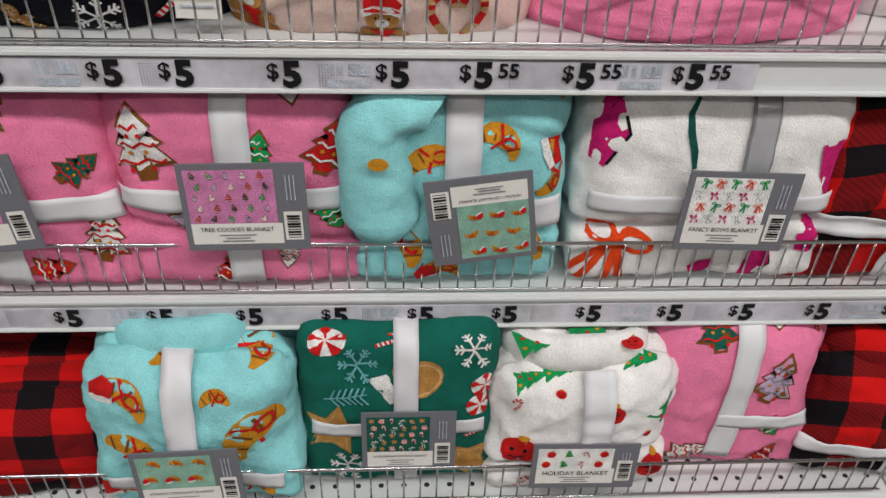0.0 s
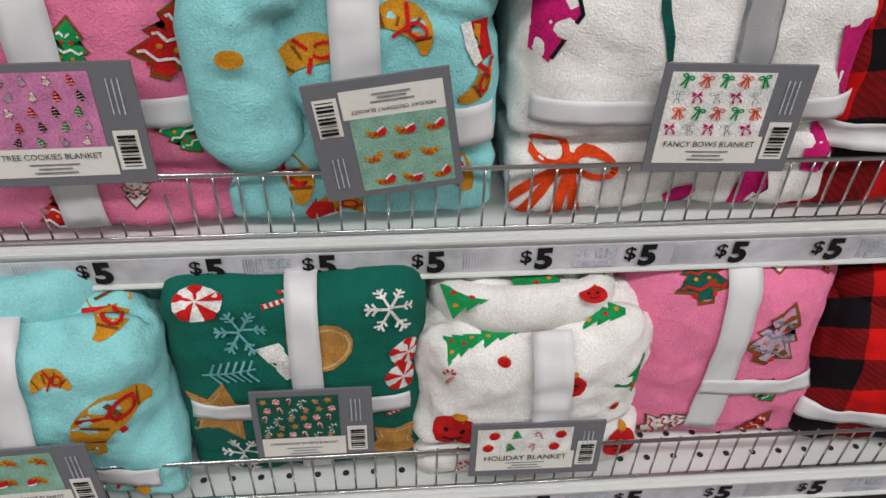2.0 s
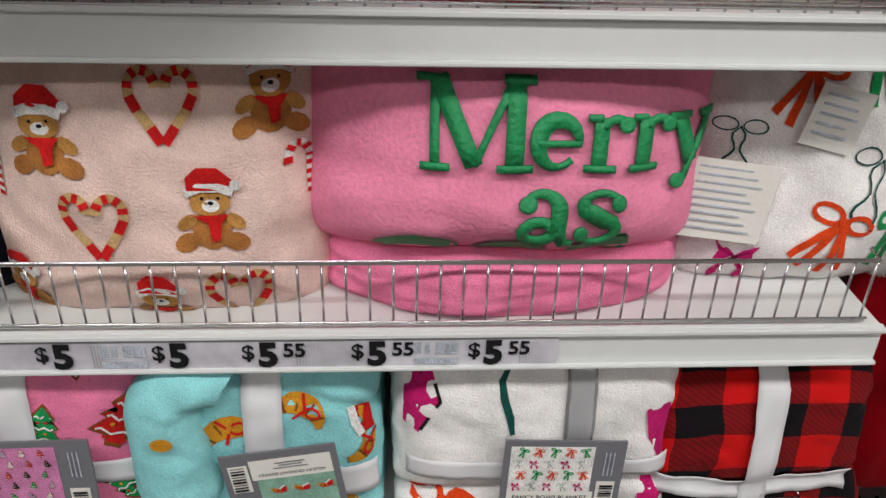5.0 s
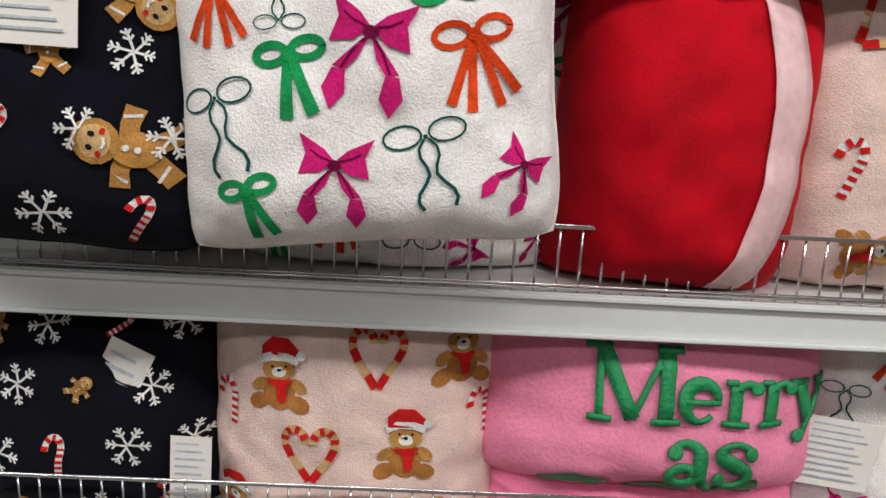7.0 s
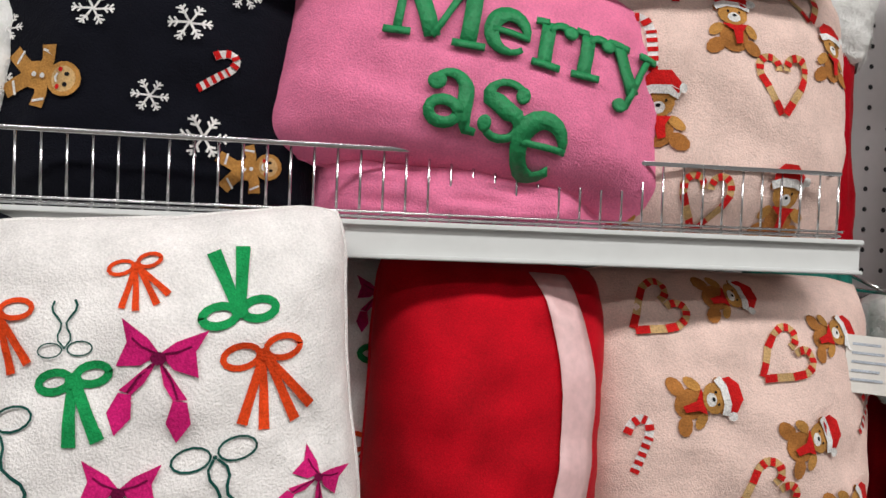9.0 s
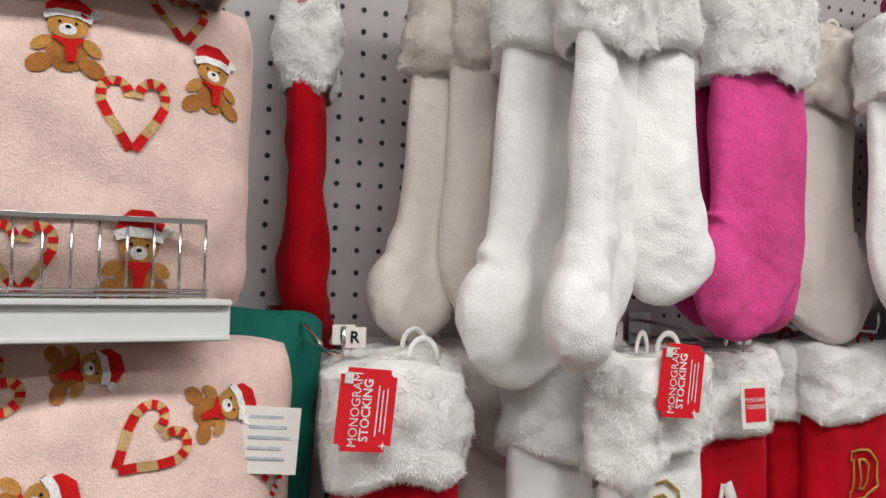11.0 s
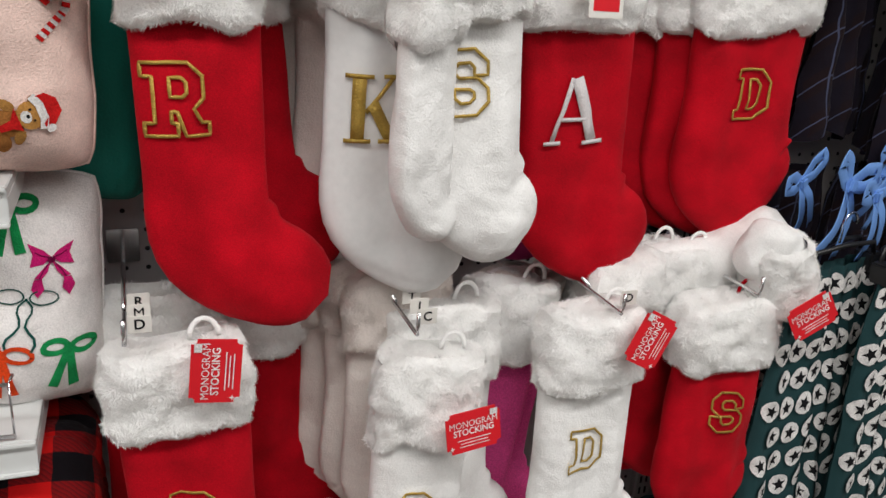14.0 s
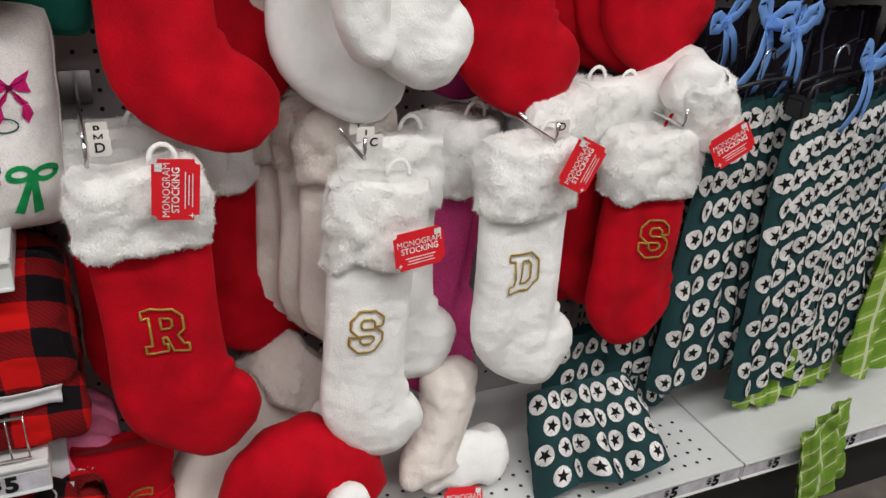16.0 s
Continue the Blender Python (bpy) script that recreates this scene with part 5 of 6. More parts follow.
band(th, wr, 0.02, 0.045, -0.08, 0.2)
band(th, f, -0.09, 0.09, -0.05, -0.03)

# ---------------------------------------------------------------- pillows on the three upper shelves
MIDZ, HIGHZ, TOPZ = 0.783, 1.062, 1.382


def bow_print(th, f, spots):
    for k, x, z, s, turn in spots:
        motif({"o": "orange", "g": "green", "t": "thin", "m": "magenta"}[k], f, th, x / 100, z / 100, s / 100, turn)


def scatter(th, f, w, h, kinds, step, size, seed, turn=15):
    rnd = random.Random(seed)
    n, rows = int(w / step), int(h / step)
    for j in range(rows):
        for i in range(n):
            x = (i + 0.5 + 0.5 * (j % 2)) * step - w / 2
            z = (j + 0.5) * step - h / 2
            if abs(x) < w / 2 - 0.012 and abs(z) < h / 2 - 0.012:
                motif(kinds[(i + 2 * j) % len(kinds)], f, th, x + rnd.uniform(-0.006, 0.006), z + rnd.uniform(-0.006, 0.006), size * rnd.uniform(0.85, 1.1), rnd.uniform(-turn, turn))


def black_pillow(m, w, h, t, seed, label):
    th, f = pillow(m, w, h, t, NAVY, label, seed)
    scatter(th, f, w, h, ["flake", "ginger", "flake", "cane", "flake"], 0.062, 0.039, seed, 60)
    return th, f


def bear_pillow(m, w, h, t, seed, label, turn=0):
    th, f = pillow(m, w, h, t, BLUSH, label, seed)
    scatter(th, f, w, h, ["bear", "heart"], 0.082, 0.068, seed, 8 + turn)
    return th, f


def paper_tag(parent, m, w, h, mat=None, lines=5, label="white printed care label"):
    base = part("care_label", block(-w / 2, w / 2, -0.0005, 0.0005, -h / 2, h / 2), mat or PAPER, parent, label)
    base.matrix_basis = m
    a = Art()
    for i in range(lines):
        z = h / 2 - (i + 1) * h / (lines + 1.5)
        a.stroke([(-w * 0.38, z), (w * (0.2 + 0.15 * ((i * 7) % 3) / 2), z)], h / lines * 0.22, "lgrey")
    lay("small_print", a, lambda x, z, lift=0.0: Vector((x, -0.0006 - lift, z)), base, 0, 0, 1, lift=0.0003)
    return base


def merry(m, w, h, t, seed, label, mat=PINKCORD, dx=0.0, dz=0.0, ax=0.0, az=0.0, foot=True):
    th, f = pillow(m, w, h, t, mat, label, seed, wr=0.007)
    serif("Merry", f, th, 0.045 + dx, 0.020 + dz, 0.072, "emb")
    serif("as", f, th, 0.038 + dx + ax, -0.042 + dz + az, 0.085, "emb")
    if foot:
        a = Art()
        a.stroke(arc(-0.08, -0.105, 0.035, 0.02, 20, 170, 8), 0.014, "emb")
        a.stroke(arc(0.0, -0.103, 0.03, 0.012, 10, 170, 8), 0.012, "emb")
        a.stroke([(0.05, -0.095), (0.075, -0.09), (0.10, -0.082)], 0.012, "emb")
        a.stroke([(0.09, -0.075), (0.095, -0.1), (0.11, -0.108)], 0.012, "emb")
        lay("embroidery", a, f, th, dx, 0.003, 1, lift=0.003)["kind"] = "stuff"
    return th, f


# middle shelf
black_pillow(pose(-0.494, 0.878, MIDZ + 0.121, -6), 0.29, 0.26, 0.11, 21, "black plush pillow printed with gingerbread men and snowflakes")
th, f = black_pillow(pose(-0.274, 0.878, MIDZ + 0.124, -6, -3, 0), 0.27, 0.27, 0.12, 22, "black plush pillow printed with snowflakes, its care label loose")
paper_tag(th, pose(0.045, -0.065, 0.02, 0, 28, 0), 0.045, 0.09)
paper_tag(th, pose(0.115, -0.07, -0.07, 0, 4, 0), 0.04, 0.08, lines=9)
th, f = pillow(pose(0.001, 0.873, MIDZ + 0.126, -4), 0.30, 0.285, 0.12, BLUSH, "blush pink pillow printed with teddy bears in red hats", 23)
for k, x, z, s in (("bear", -7.2, 4.4, 8), ("heart", 2.2, 6.5, 6.5), ("bear", 10.5, 7.6, 8), ("heart", -4.0, -3.5, 6.5), ("bear", 5.2, -2.0, 8), ("cane", -12.6, 1.0, 5), ("cane", 12.8, 1.0, 5), ("bear", 0.2, -11.2, 7.5), ("heart", 7.0, -10.8, 6.5), ("heart", -7.0, 12.5, 6), ("bear", -12, -10, 7)):
    motif(k, f, th, x / 100, z / 100, s / 100, 0)
pillow(pose(0.303, 0.885, MIDZ + 0.040, 0, 0, 0), 0.35, 0.085, 0.16, PINK, "pink plush pillow lying flat under another pillow", 42)
th, f = merry(pose(0.300, 0.875, MIDZ + 0.160, -8, 1, 0), 0.360, 0.215, 0.15, 24, "pink corduroy pillow embroidered Merry as in green", ax=0.006, az=-0.014)
th, f = pillow(pose(0.581, 0.918, MIDZ + 0.124, -4, 2, 0), 0.26, 0.275, 0.13, WHITE, "white pillow printed with ribbon bows at the shelf end", 25)
bow_print(th, f, [("o", -2.5, 7, 6.5, 10), ("t", -8, 2, 5, 0), ("o", 2, -6.5, 7, 20), ("g", 4, 9, 6, 0), ("m", 8, 4, 6, 0), ("t", 5, -1, 7, 10), ("g", 9, -7, 6, 10), ("m", -6, -10, 5, 0)])
paper_tag(th, pose(-0.085, -0.08, -0.03, 0, 6, 0), 0.085, 0.075, lines=9)
paper_tag(th, pose(-0.005, -0.085, 0.05, 0, 12, 0), 0.05, 0.055)

# high shelf
th, f = black_pillow(pose(-0.240, 0.745, HIGHZ + 0.185, -8, 2, 0), 0.265, 0.29, 0.10, 26, "black plush pillow with gingerbread print and a paper tag")
motif("ginger", f, th, 0.085, 0.055, 0.075, 130)
motif("ginger", f, th, 0.085, -0.06, 0.085, -80)
paper_tag(th, pose(0.02, -0.068, 0.035, 0, -1, 0), 0.062, 0.055, lines=6, label="white square paper tag with a bar code")
black_pillow(pose(-0.515, 0.800, HIGHZ + 0.135, -8, 0, 0), 0.28, 0.27, 0.11, 27, "black plush pillow with snowflakes and gingerbread men")
th, f = pillow(pose(-0.185, 0.897, HIGHZ + 0.030, 0, 90, 0), 0.06, 0.13, 0.1, SHEET, "small silver-white plush bundle lying on the shelf", 28, name="plush_bundle", group="loose plush")
th, f = pillow(pose(0.012, 0.728, HIGHZ + 0.192, -7, -5, 0), 0.300, 0.275, 0.11, WHITE, "white pillow printed with ribbon bows, leaning over the fence", 29, pinch=0.06)
bow_print(th, f, [("o", -10.3, 4.5, 5.5, 0), ("t", -5.5, 4.6, 4.2, 180), ("o", -0.4, 7.8, 4.2, -15), ("g", 6.2, 7.0, 6, 172), ("m", 0.6, 0.6, 8, 12), ("g", -4.7, -0.6, 5.5, -8), ("o", 8.4, 0.0, 6.5, -10), ("t", -10.3, -3.9, 7, -12), ("m", -2.3, -8.2, 7, 8), ("t", 4.7, -7.0, 6.8, -10), ("g", -8.4, -9.9, 5, -12), ("m", 11.0, -8.3, 5.5, 35)])
th, f = pillow(pose(0.030, 0.887, HIGHZ + 0.047, 0, 0, 0), 0.33, 0.10, 0.12, WHITE, "white bow-print pillow lying flat on the shelf", 30)
bow_print(th, f, [("m", -12, 0.5, 4.5, 20), ("g", -10.5, -2.2, 4, 0), ("o", -5, 0.5, 6, 10), ("t", 2, 0.8, 6, 180), ("m", 7, -2, 4, 70), ("g", 13.0, 1.2, 5, 60), ("m", 14, -2, 4, 10)])
th, f = pillow(pose(-0.075, 0.932, HIGHZ + 0.150, -5, 4, 0), 0.29, 0.28, 0.12, WHITE, "white bow-print pillow standing at the back", 31)
bow_print(th, f, [("o", -6, 8, 6.5, 10), ("m", -11, 11, 5, 0), ("g", -12, 0, 6, 0), ("o", -9, -6, 6, 0), ("t", 0, 10, 6, 0)])
th, f = pillow(pose(0.190, 0.952, HIGHZ + 0.148, -5, 2, 0), 0.24, 0.28, 0.11, WHITE, "white bow-print pillow squeezed between others", 32)
bow_print(th, f, [("m", -6, 9, 7, 0), ("m", 0, 9, 6, 0), ("g", 1, 2, 6, 0), ("o", 0, -7, 7, 0), ("t", -6, 0, 6, 0)])
th, f = pillow(pose(0.295, 0.857, HIGHZ + 0.145, -5, 3, 0), 0.235, 0.30, 0.16, REDPLUSH, "plain red velvet pillow tied with a pink satin ribbon", 33, wr=0.010)
band(th, lambda x, z, lift: f(x + 0.035 * math.cos(z * 9) - 0.012, z, lift), 0.028, 0.066, -0.14, 0.14, lift=0.004, mat=SATINPINK, name="satin_ribbon")
th, f = pillow(pose(0.380, 0.952, HIGHZ + 0.140, -5, 0, 0), 0.2, 0.28, 0.12, REDPLUSH, "red velvet pillow with a cardboard tag, at the back", 34)
paper_tag(th, pose(-0.02, -0.075, 0.085, 0, 8, 0), 0.028, 0.042, lines=2)
th, f = pillow(pose(0.548, 0.868, HIGHZ + 0.143, -5, 1, 0), 0.345, 0.295, 0.13, BLUSH, "blush pillow with teddy bear and cane print, at shelf end", 35)
for k, x, z, s, turn in (("bear", -1.7, 12.0, 6.5, 80), ("heart", -9.6, 10.0, 6.5, 50), ("bear", 9.5, 8.6, 6.5, 75), ("heart", 3.0, 5.8, 6.5, 50), ("bear", -5.2, 1.8, 7.5, 75), ("bear", 6.0, -1.8, 7.5, 70), ("cane", -11.5, -2.5, 5.5, 20), ("heart", 0.7, -7.0, 6.5, 50), ("bear", -8.0, -10.0, 7, 75), ("bear", 11.0, -8.5, 7, 70), ("cane", 14.0, 1.0, 5, 40), ("heart", 5.0, -12.0, 6, 50)):
    motif(k, f, th, x / 100, z / 100, s / 100, turn)
paper_tag(th, pose(0.135, -0.06, 0.055, 0, 4, -10), 0.05, 0.058, lines=5, label="white paper price tag with a bar code")

# top shelf
bear_pillow(pose(-0.358, 0.878, TOPZ + 0.131, -5, 0, 0), 0.30, 0.28, 0.12, 36, "blush pink pillow printed with teddy bears and canes")
th, f = pillow(pose(-0.183, 0.858, TOPZ + 0.096, -5, 6, 0), 0.09, 0.22, 0.09, FUR, "white plush cushion between pillows", 37)
th, f = pillow(pose(-0.023, 0.883, TOPZ + 0.124, -6, 0, 0), 0.31, 0.275, 0.12, NAVY, "black plush pillow printed with gingerbread men, canes and snowflakes", 38)
for k, x, z, s, turn in (("flake", -4.5, 4.5, 3.6, 0), ("flake", 3.5, 3.8, 3.8, 0), ("flake", -12, 3.0, 2.8, 0), ("cane", -13, 7.5, 4, -60), ("ginger", -8.5, -1.5, 7.5, 100), ("flake", 0.5, -2.8, 3, 0), ("ginger", 0.5, 9.5, 8.5, 60), ("cane", 6.0, -0.2, 4.5, 60), ("flake", -1.0, 9, 3, 0), ("flake", 5, -6, 4, 0), ("ginger", 9, -8.5, 6, 80), ("flake", -13, -1.5, 3.6, 0), ("flake", 8, 7, 3, 0), ("flake", 2, 12, 3, 0)):
    motif(k, f, th, x / 100, z / 100, s / 100, turn)
pillow(pose(0.270, 0.870, TOPZ + 0.036, 0, 2, 0), 0.30, 0.08, 0.15, PINK, "pink plush pillow lying flat on the top shelf", 43)
th, f = merry(pose(0.285, 0.862, TOPZ + 0.145, -12, 10, 0), 0.400, 0.240, 0.16, 39, "pink plush pillow embroidered Merry as, slumped over the fence", PINK, -0.034, -0.002, -0.028, -0.020, False)
serif("e", f, th, 0.040, -0.086, 0.085, "emb")
paper_tag(th, pose(0.150, -0.03, -0.02, 0, -25, -15), 0.075, 0.085, lines=10)
paper_tag(th, pose(0.185, -0.015, 0.05, 0, -15, -15), 0.045, 0.05, mat=shade("tag_mauve", (0.6, 0.5, 0.55), rough=0.5), lines=3)
th, f = pillow(pose(0.510, 0.868, TOPZ + 0.133, -4, 1, 0), 0.325, 0.285, 0.13, BLUSH, "blush pillow printed with teddy bears in hats and candy hearts", 40)
for k, x, z, s in (("bear", 0.0, 7.2, 7.5), ("heart", 5.0, 1.2, 6.5), ("bear", -7.5, -2.2, 8), ("cane", -9.0, 4.5, 6), ("bear", 11.5, 5.5, 7), ("heart", -2.5, -10.6, 6), ("bear", 6.0, -10.0, 8), ("bear", -11, -11, 7), ("heart", 9, 11, 6), ("cane", -6, 11.5, 5)):
    motif(k, f, th, x / 100, z / 100, s / 100, 0)

# ---------------------------------------------------------------- stockings on the pegboard
hook(0.755, 0.832, BACK, 1.332, "RR")
hook(1.030, 0.790, BACK, 1.339, "SK")
hook(1.280, 0.850, BACK, 1.324, "A")
hook(1.595, 0.900, BACK, 1.339, "")
hook(0.730, 0.775, BACK, 0.892, "DMR")
hook(1.047, 0.765, BACK, 0.876, "CIT")
hook(1.325, 0.770, BACK, 0.874, "D")
hook(1.560, 0.790, BACK, 0.872, "")
hook(0.795, 0.93, BACK, 1.752, "")
hook(0.985, 0.73, BACK, 1.752, "")
hook(1.245, 0.78, BACK, 1.747, "")
hook(1.565, 0.80, BACK, 1.757, "")

# upper row
stocking(pose(0.765, 1.005, 1.712, 0, 0, 60), "red velvet stocking hanging edge-on", REDPLUSH, FUR, 0.06, 0.44, 0.10, letter="", seed=1)
for i, (x, y, ry, sd) in enumerate(((0.93, 0.95, 4, 2), (0.96, 0.92, 2, 3), (1.00, 0.88, -2, 2))):
    stocking(pose(x, y, 1.735, 0, ry, 8), "cream fur stocking hanging behind others", FURCREAM, FURCREAM, 0.12, 0.42, 0.06, flip=-1 if i != 1 else 1, seed=sd, fuzzy=False)
stocking(pose(0.985, 0.82, 1.732, 0, 4, 10), "white fur stocking with its toe hanging low", FUR, FUR, 0.155, 0.44, 0.07, flip=-1, seed=4, fuzzy=True)
stocking(pose(0.985, 0.745, 1.732, 0, 1, 30), "white fur stocking turned sideways on the hook", FUR, FUR, 0.115, 0.42, 0.06, flip=-1, seed=5, fuzzy=True)
stocking(pose(1.035, 0.765, 1.747, 0, -4, -20), "white fur stocking with a short foot", FUR, FUR, 0.11, 0.385, 0.025, flip=1, seed=6, fuzzy=True)
stocking(pose(1.190, 0.85, 1.732, 0, -2, 0), "magenta velvet stocking behind the pink one", MAGENTA, FUR, 0.13, 0.39, 0.05, flip=1, seed=7)
stocking(pose(1.245, 0.805, 1.747, 0, -2, 6), "hot pink fur stocking with a white cuff", HOTPINK, FUR, 0.165, 0.40, 0.08, flip=-1, seed=8, fuzzy=True)
stocking(pose(1.275, 0.88, 1.737, 0, -2, 0), "hot pink fur stocking with its toe turned out", HOTPINK, FUR, 0.15, 0.395, 0.10, flip=1, seed=9, fuzzy=True)
stocking(pose(1.480, 0.92, 1.752, 0, 2, 0), "cream fur stocking behind the white one", FURCREAM, FURCREAM, 0.17, 0.42, 0.12, flip=1, seed=2)
stocking(pose(1.565, 0.84, 1.757, 0, -3, 0), "white fur stocking with a broad foot", FUR, FUR, 0.175, 0.42, 0.13, flip=1, seed=10, fuzzy=True)
stocking(pose(1.665, 0.90, 1.752, 0, -4, 0), "white fur stocking at the end of the hook", FUR, FUR, 0.165, 0.41, 0.13, flip=1, seed=11, fuzzy=True)
for x, y in ((1.80, 0.98), (1.93, 0.97)):
    stocking(pose(x, y, 1.86, 0, 0, 0), "magenta velvet stocking hanging high", MAGENTA, MAGENTA, 0.15, 0.36, 0.1, seed=7)

# middle row
stocking(pose(0.885, 0.99, 1.312, 0, -2, 0), "red velvet stocking at the back of the hook", REDPLUSH, FUR, 0.15, 0.41, 0.12, seed=12)
stocking(pose(0.840, 0.915, 1.312, 0, -6, 8), "red velvet stocking behind the front one", REDPLUSH, FUR, 0.14, 0.42, 0.12, seed=13)
stocking(pose(0.812, 0.838, 1.312, -2, -2, 0), "red velvet stocking with a gold outlined letter R", REDPLUSH, FUR, 0.136, 0.44, 0.115, 0.115, 0.05, "R", "thread", "red", 1, letter_at=(-0.026, -0.172), size=0.09, seed=14, tag_at=(-0.055, -0.020), tag_turn=-82)
for i, (x, y) in enumerate(((0.975, 0.985), (1.0, 0.955))):
    stocking(pose(x, y, 1.305, 0, 1, 8), "cream stocking hanging behind the white ones", FURCREAM, FURCREAM, 0.13, 0.40, 0.07, flip=1, seed=15 + i)
stocking(pose(1.018, 0.85, 1.332, 0, 1, -4), "white satin stocking with a gold letter K", SHEET, FUR, 0.135, 0.44, 0.10, 0.125, 0.05, "K", "thread", "", 1, letter_at=(-0.012, -0.205), size=0.088, outline=False, seed=17)
stocking(pose(1.085, 0.795, 1.317, 0, -4, 0), "white fur stocking with a gold outlined letter S", FUR, FUR, 0.135, 0.375, 0.06, 0.10, 0.06, "S", "thread", "red", 1, letter_at=(-0.012, -0.150), size=0.088, seed=18, tag_at=(-0.018, -0.002), tag_turn=-80, fuzzy=True)
stocking(pose(1.045, 0.772, 1.322, 0, 2, 30), "white fur stocking folded over on the hook", FUR, FUR, 0.075, 0.36, 0.03, 0.13, 0.05, seed=19, fuzzy=True)
stocking(pose(1.220, 0.97, 1.292, 0, 0, 0), "magenta velvet stocking behind the red one", MAGENTA, FURCREAM, 0.16, 0.41, 0.1, seed=20)
stocking(pose(1.275, 0.888, 1.307, 0, -3, 0), "red velvet stocking with a white embroidered letter A", REDPLUSH, FUR, 0.165, 0.435, 0.105, 0.105, 0.05, "A", "silver", "square", 1, letter_at=(-0.010, -0.190), size=0.098, outline=False, seed=21, tag_at=(-0.002, -0.045), tag_turn=4)
stocking(pose(1.490, 0.995, 1.302, 0, 0, 0), "red velvet stocking at the back", REDPLUSH, FUR, 0.17, 0.39, 0.1, seed=22, loop_mat=REDPLUSH)
stocking(pose(1.535, 0.965, 1.307, 0, -1, 0), "red velvet stocking, second on the hook", REDPLUSH, FUR, 0.18, 0.395, 0.09, seed=23, loop_mat=REDPLUSH)
stocking(pose(1.580, 0.930, 1.307, 0, 0, 0), "red velvet stocking with a gold outlined letter D", REDPLUSH, FUR, 0.200, 0.385, 0.06, 0.105, 0.055, "D", "thread", "", 1, letter_at=(0.0, -0.175), size=0.088, seed=24, loop_mat=REDPLUSH)

# lower row
stocking(pose(0.883, 0.985, 0.870, 0, -2, 0), "red velvet stocking hanging at the back", REDPLUSH, FUR, 0.15, 0.40, 0.12, seed=12)
stocking(pose(0.768, 0.93, 0.872, 0, 0, 0), "red velvet stocking, second on the hook", REDPLUSH, FUR, 0.15, 0.44, 0.09, seed=13)
stocking(pose(0.783, 0.805, 0.865, -2, -3, 0), "red velvet stocking with a faded letter R and a red tag", REDPLUSH, FUR, 0.152, 0.42, 0.085, 0.105, 0.05, "R", "thread", "red", 1, letter_at=(0.0, -0.20), size=0.075, seed=25, tag_at=(0.035, 0.0), tag_turn=-82)
for i, (x, y) in enumerate(((1.02, 0.985), (1.045, 0.94), (1.065, 0.90))):
    stocking(pose(x, y, 0.895, 0, 1, 8), "cream fur stocking, one of a row on the hook", FURCREAM, FURCREAM, 0.14, 0.40, 0.05, 0.11, flip=1, seed=15 + (i % 2))
stocking(pose(1.118, 0.865, 0.858, 0, -2, 0), "white fur stocking behind the front one", FUR, FUR, 0.15, 0.41, 0.09, seed=26, fuzzy=True)
stocking(pose(1.079, 0.805, 0.821, -2, 3, 0), "white fur stocking with a gold outlined letter S and tag", FUR, FUR, 0.132, 0.455, 0.07, 0.125, 0.055, "S", "thread", "red", 1, letter_at=(-0.01, -0.205), size=0.08, seed=27, tag_at=(0.04, -0.065), tag_turn=-8, fuzzy=True)
stocking(pose(1.271, 0.955, 0.852, 0, 6, 0), "magenta fur stocking behind the letter D", HOTPINK, FURCREAM, 0.14, 0.45, 0.1, seed=28, fuzzy=True)
stocking(pose(1.243, 0.92, 0.859, 0, 8, 0), "hot pink fur stocking with its toe swung out", HOTPINK, FUR, 0.135, 0.50, 0.11, seed=29, fuzzy=True)
stocking(pose(1.314, 0.815, 0.854, -2, 0, 0), "white fur stocking with a gold outlined letter D", FUR, FUR, 0.150, 0.41, 0.085, 0.115, 0.055, "D", "thread", "red", 1, letter_at=(-0.005, -0.19), size=0.08, seed=30, tag_at=(0.045, -0.012), tag_turn=-62, fuzzy=True)
for i, (x, y) in enumerate(((1.46, 0.93), (1.50, 0.90))):
    stocking(pose(x, y, 0.895, 0, 1, 0), "red velvet stocking hanging behind the front one", REDPLUSH, FUR, 0.15, 0.39, 0.07, seed=22 + i)
stocking(pose(1.550, 0.835, 0.842, -2, 1, 0), "red velvet stocking with a gold outlined letter S", REDPLUSH, FUR, 0.165, 0.38, 0.035, 0.11, 0.055, "S", "thread", "", 1, letter_at=(0.01, -0.165), size=0.08, seed=31, loop_mat=REDPLUSH)
st = stocking(pose(1.345, 0.90, 0.858, 0, -96, 0), "white fur stocking laid sideways over the hooks", FUR, FUR, 0.09, 0.36, 0.05, 0.12, 0.07, "", "thread", "", 1, seed=32, fuzzy=True)
st = stocking(pose(1.640, 0.835, 0.836, 0, 165, 0), "white fur stocking lying upside down with a red tag", FUR, FUR, 0.10, 0.15, 0.04, 0.11, 0.06, "", "thread", "red", 1, seed=33, tag_at=(-0.0, -0.01), tag_turn=165, fuzzy=True)

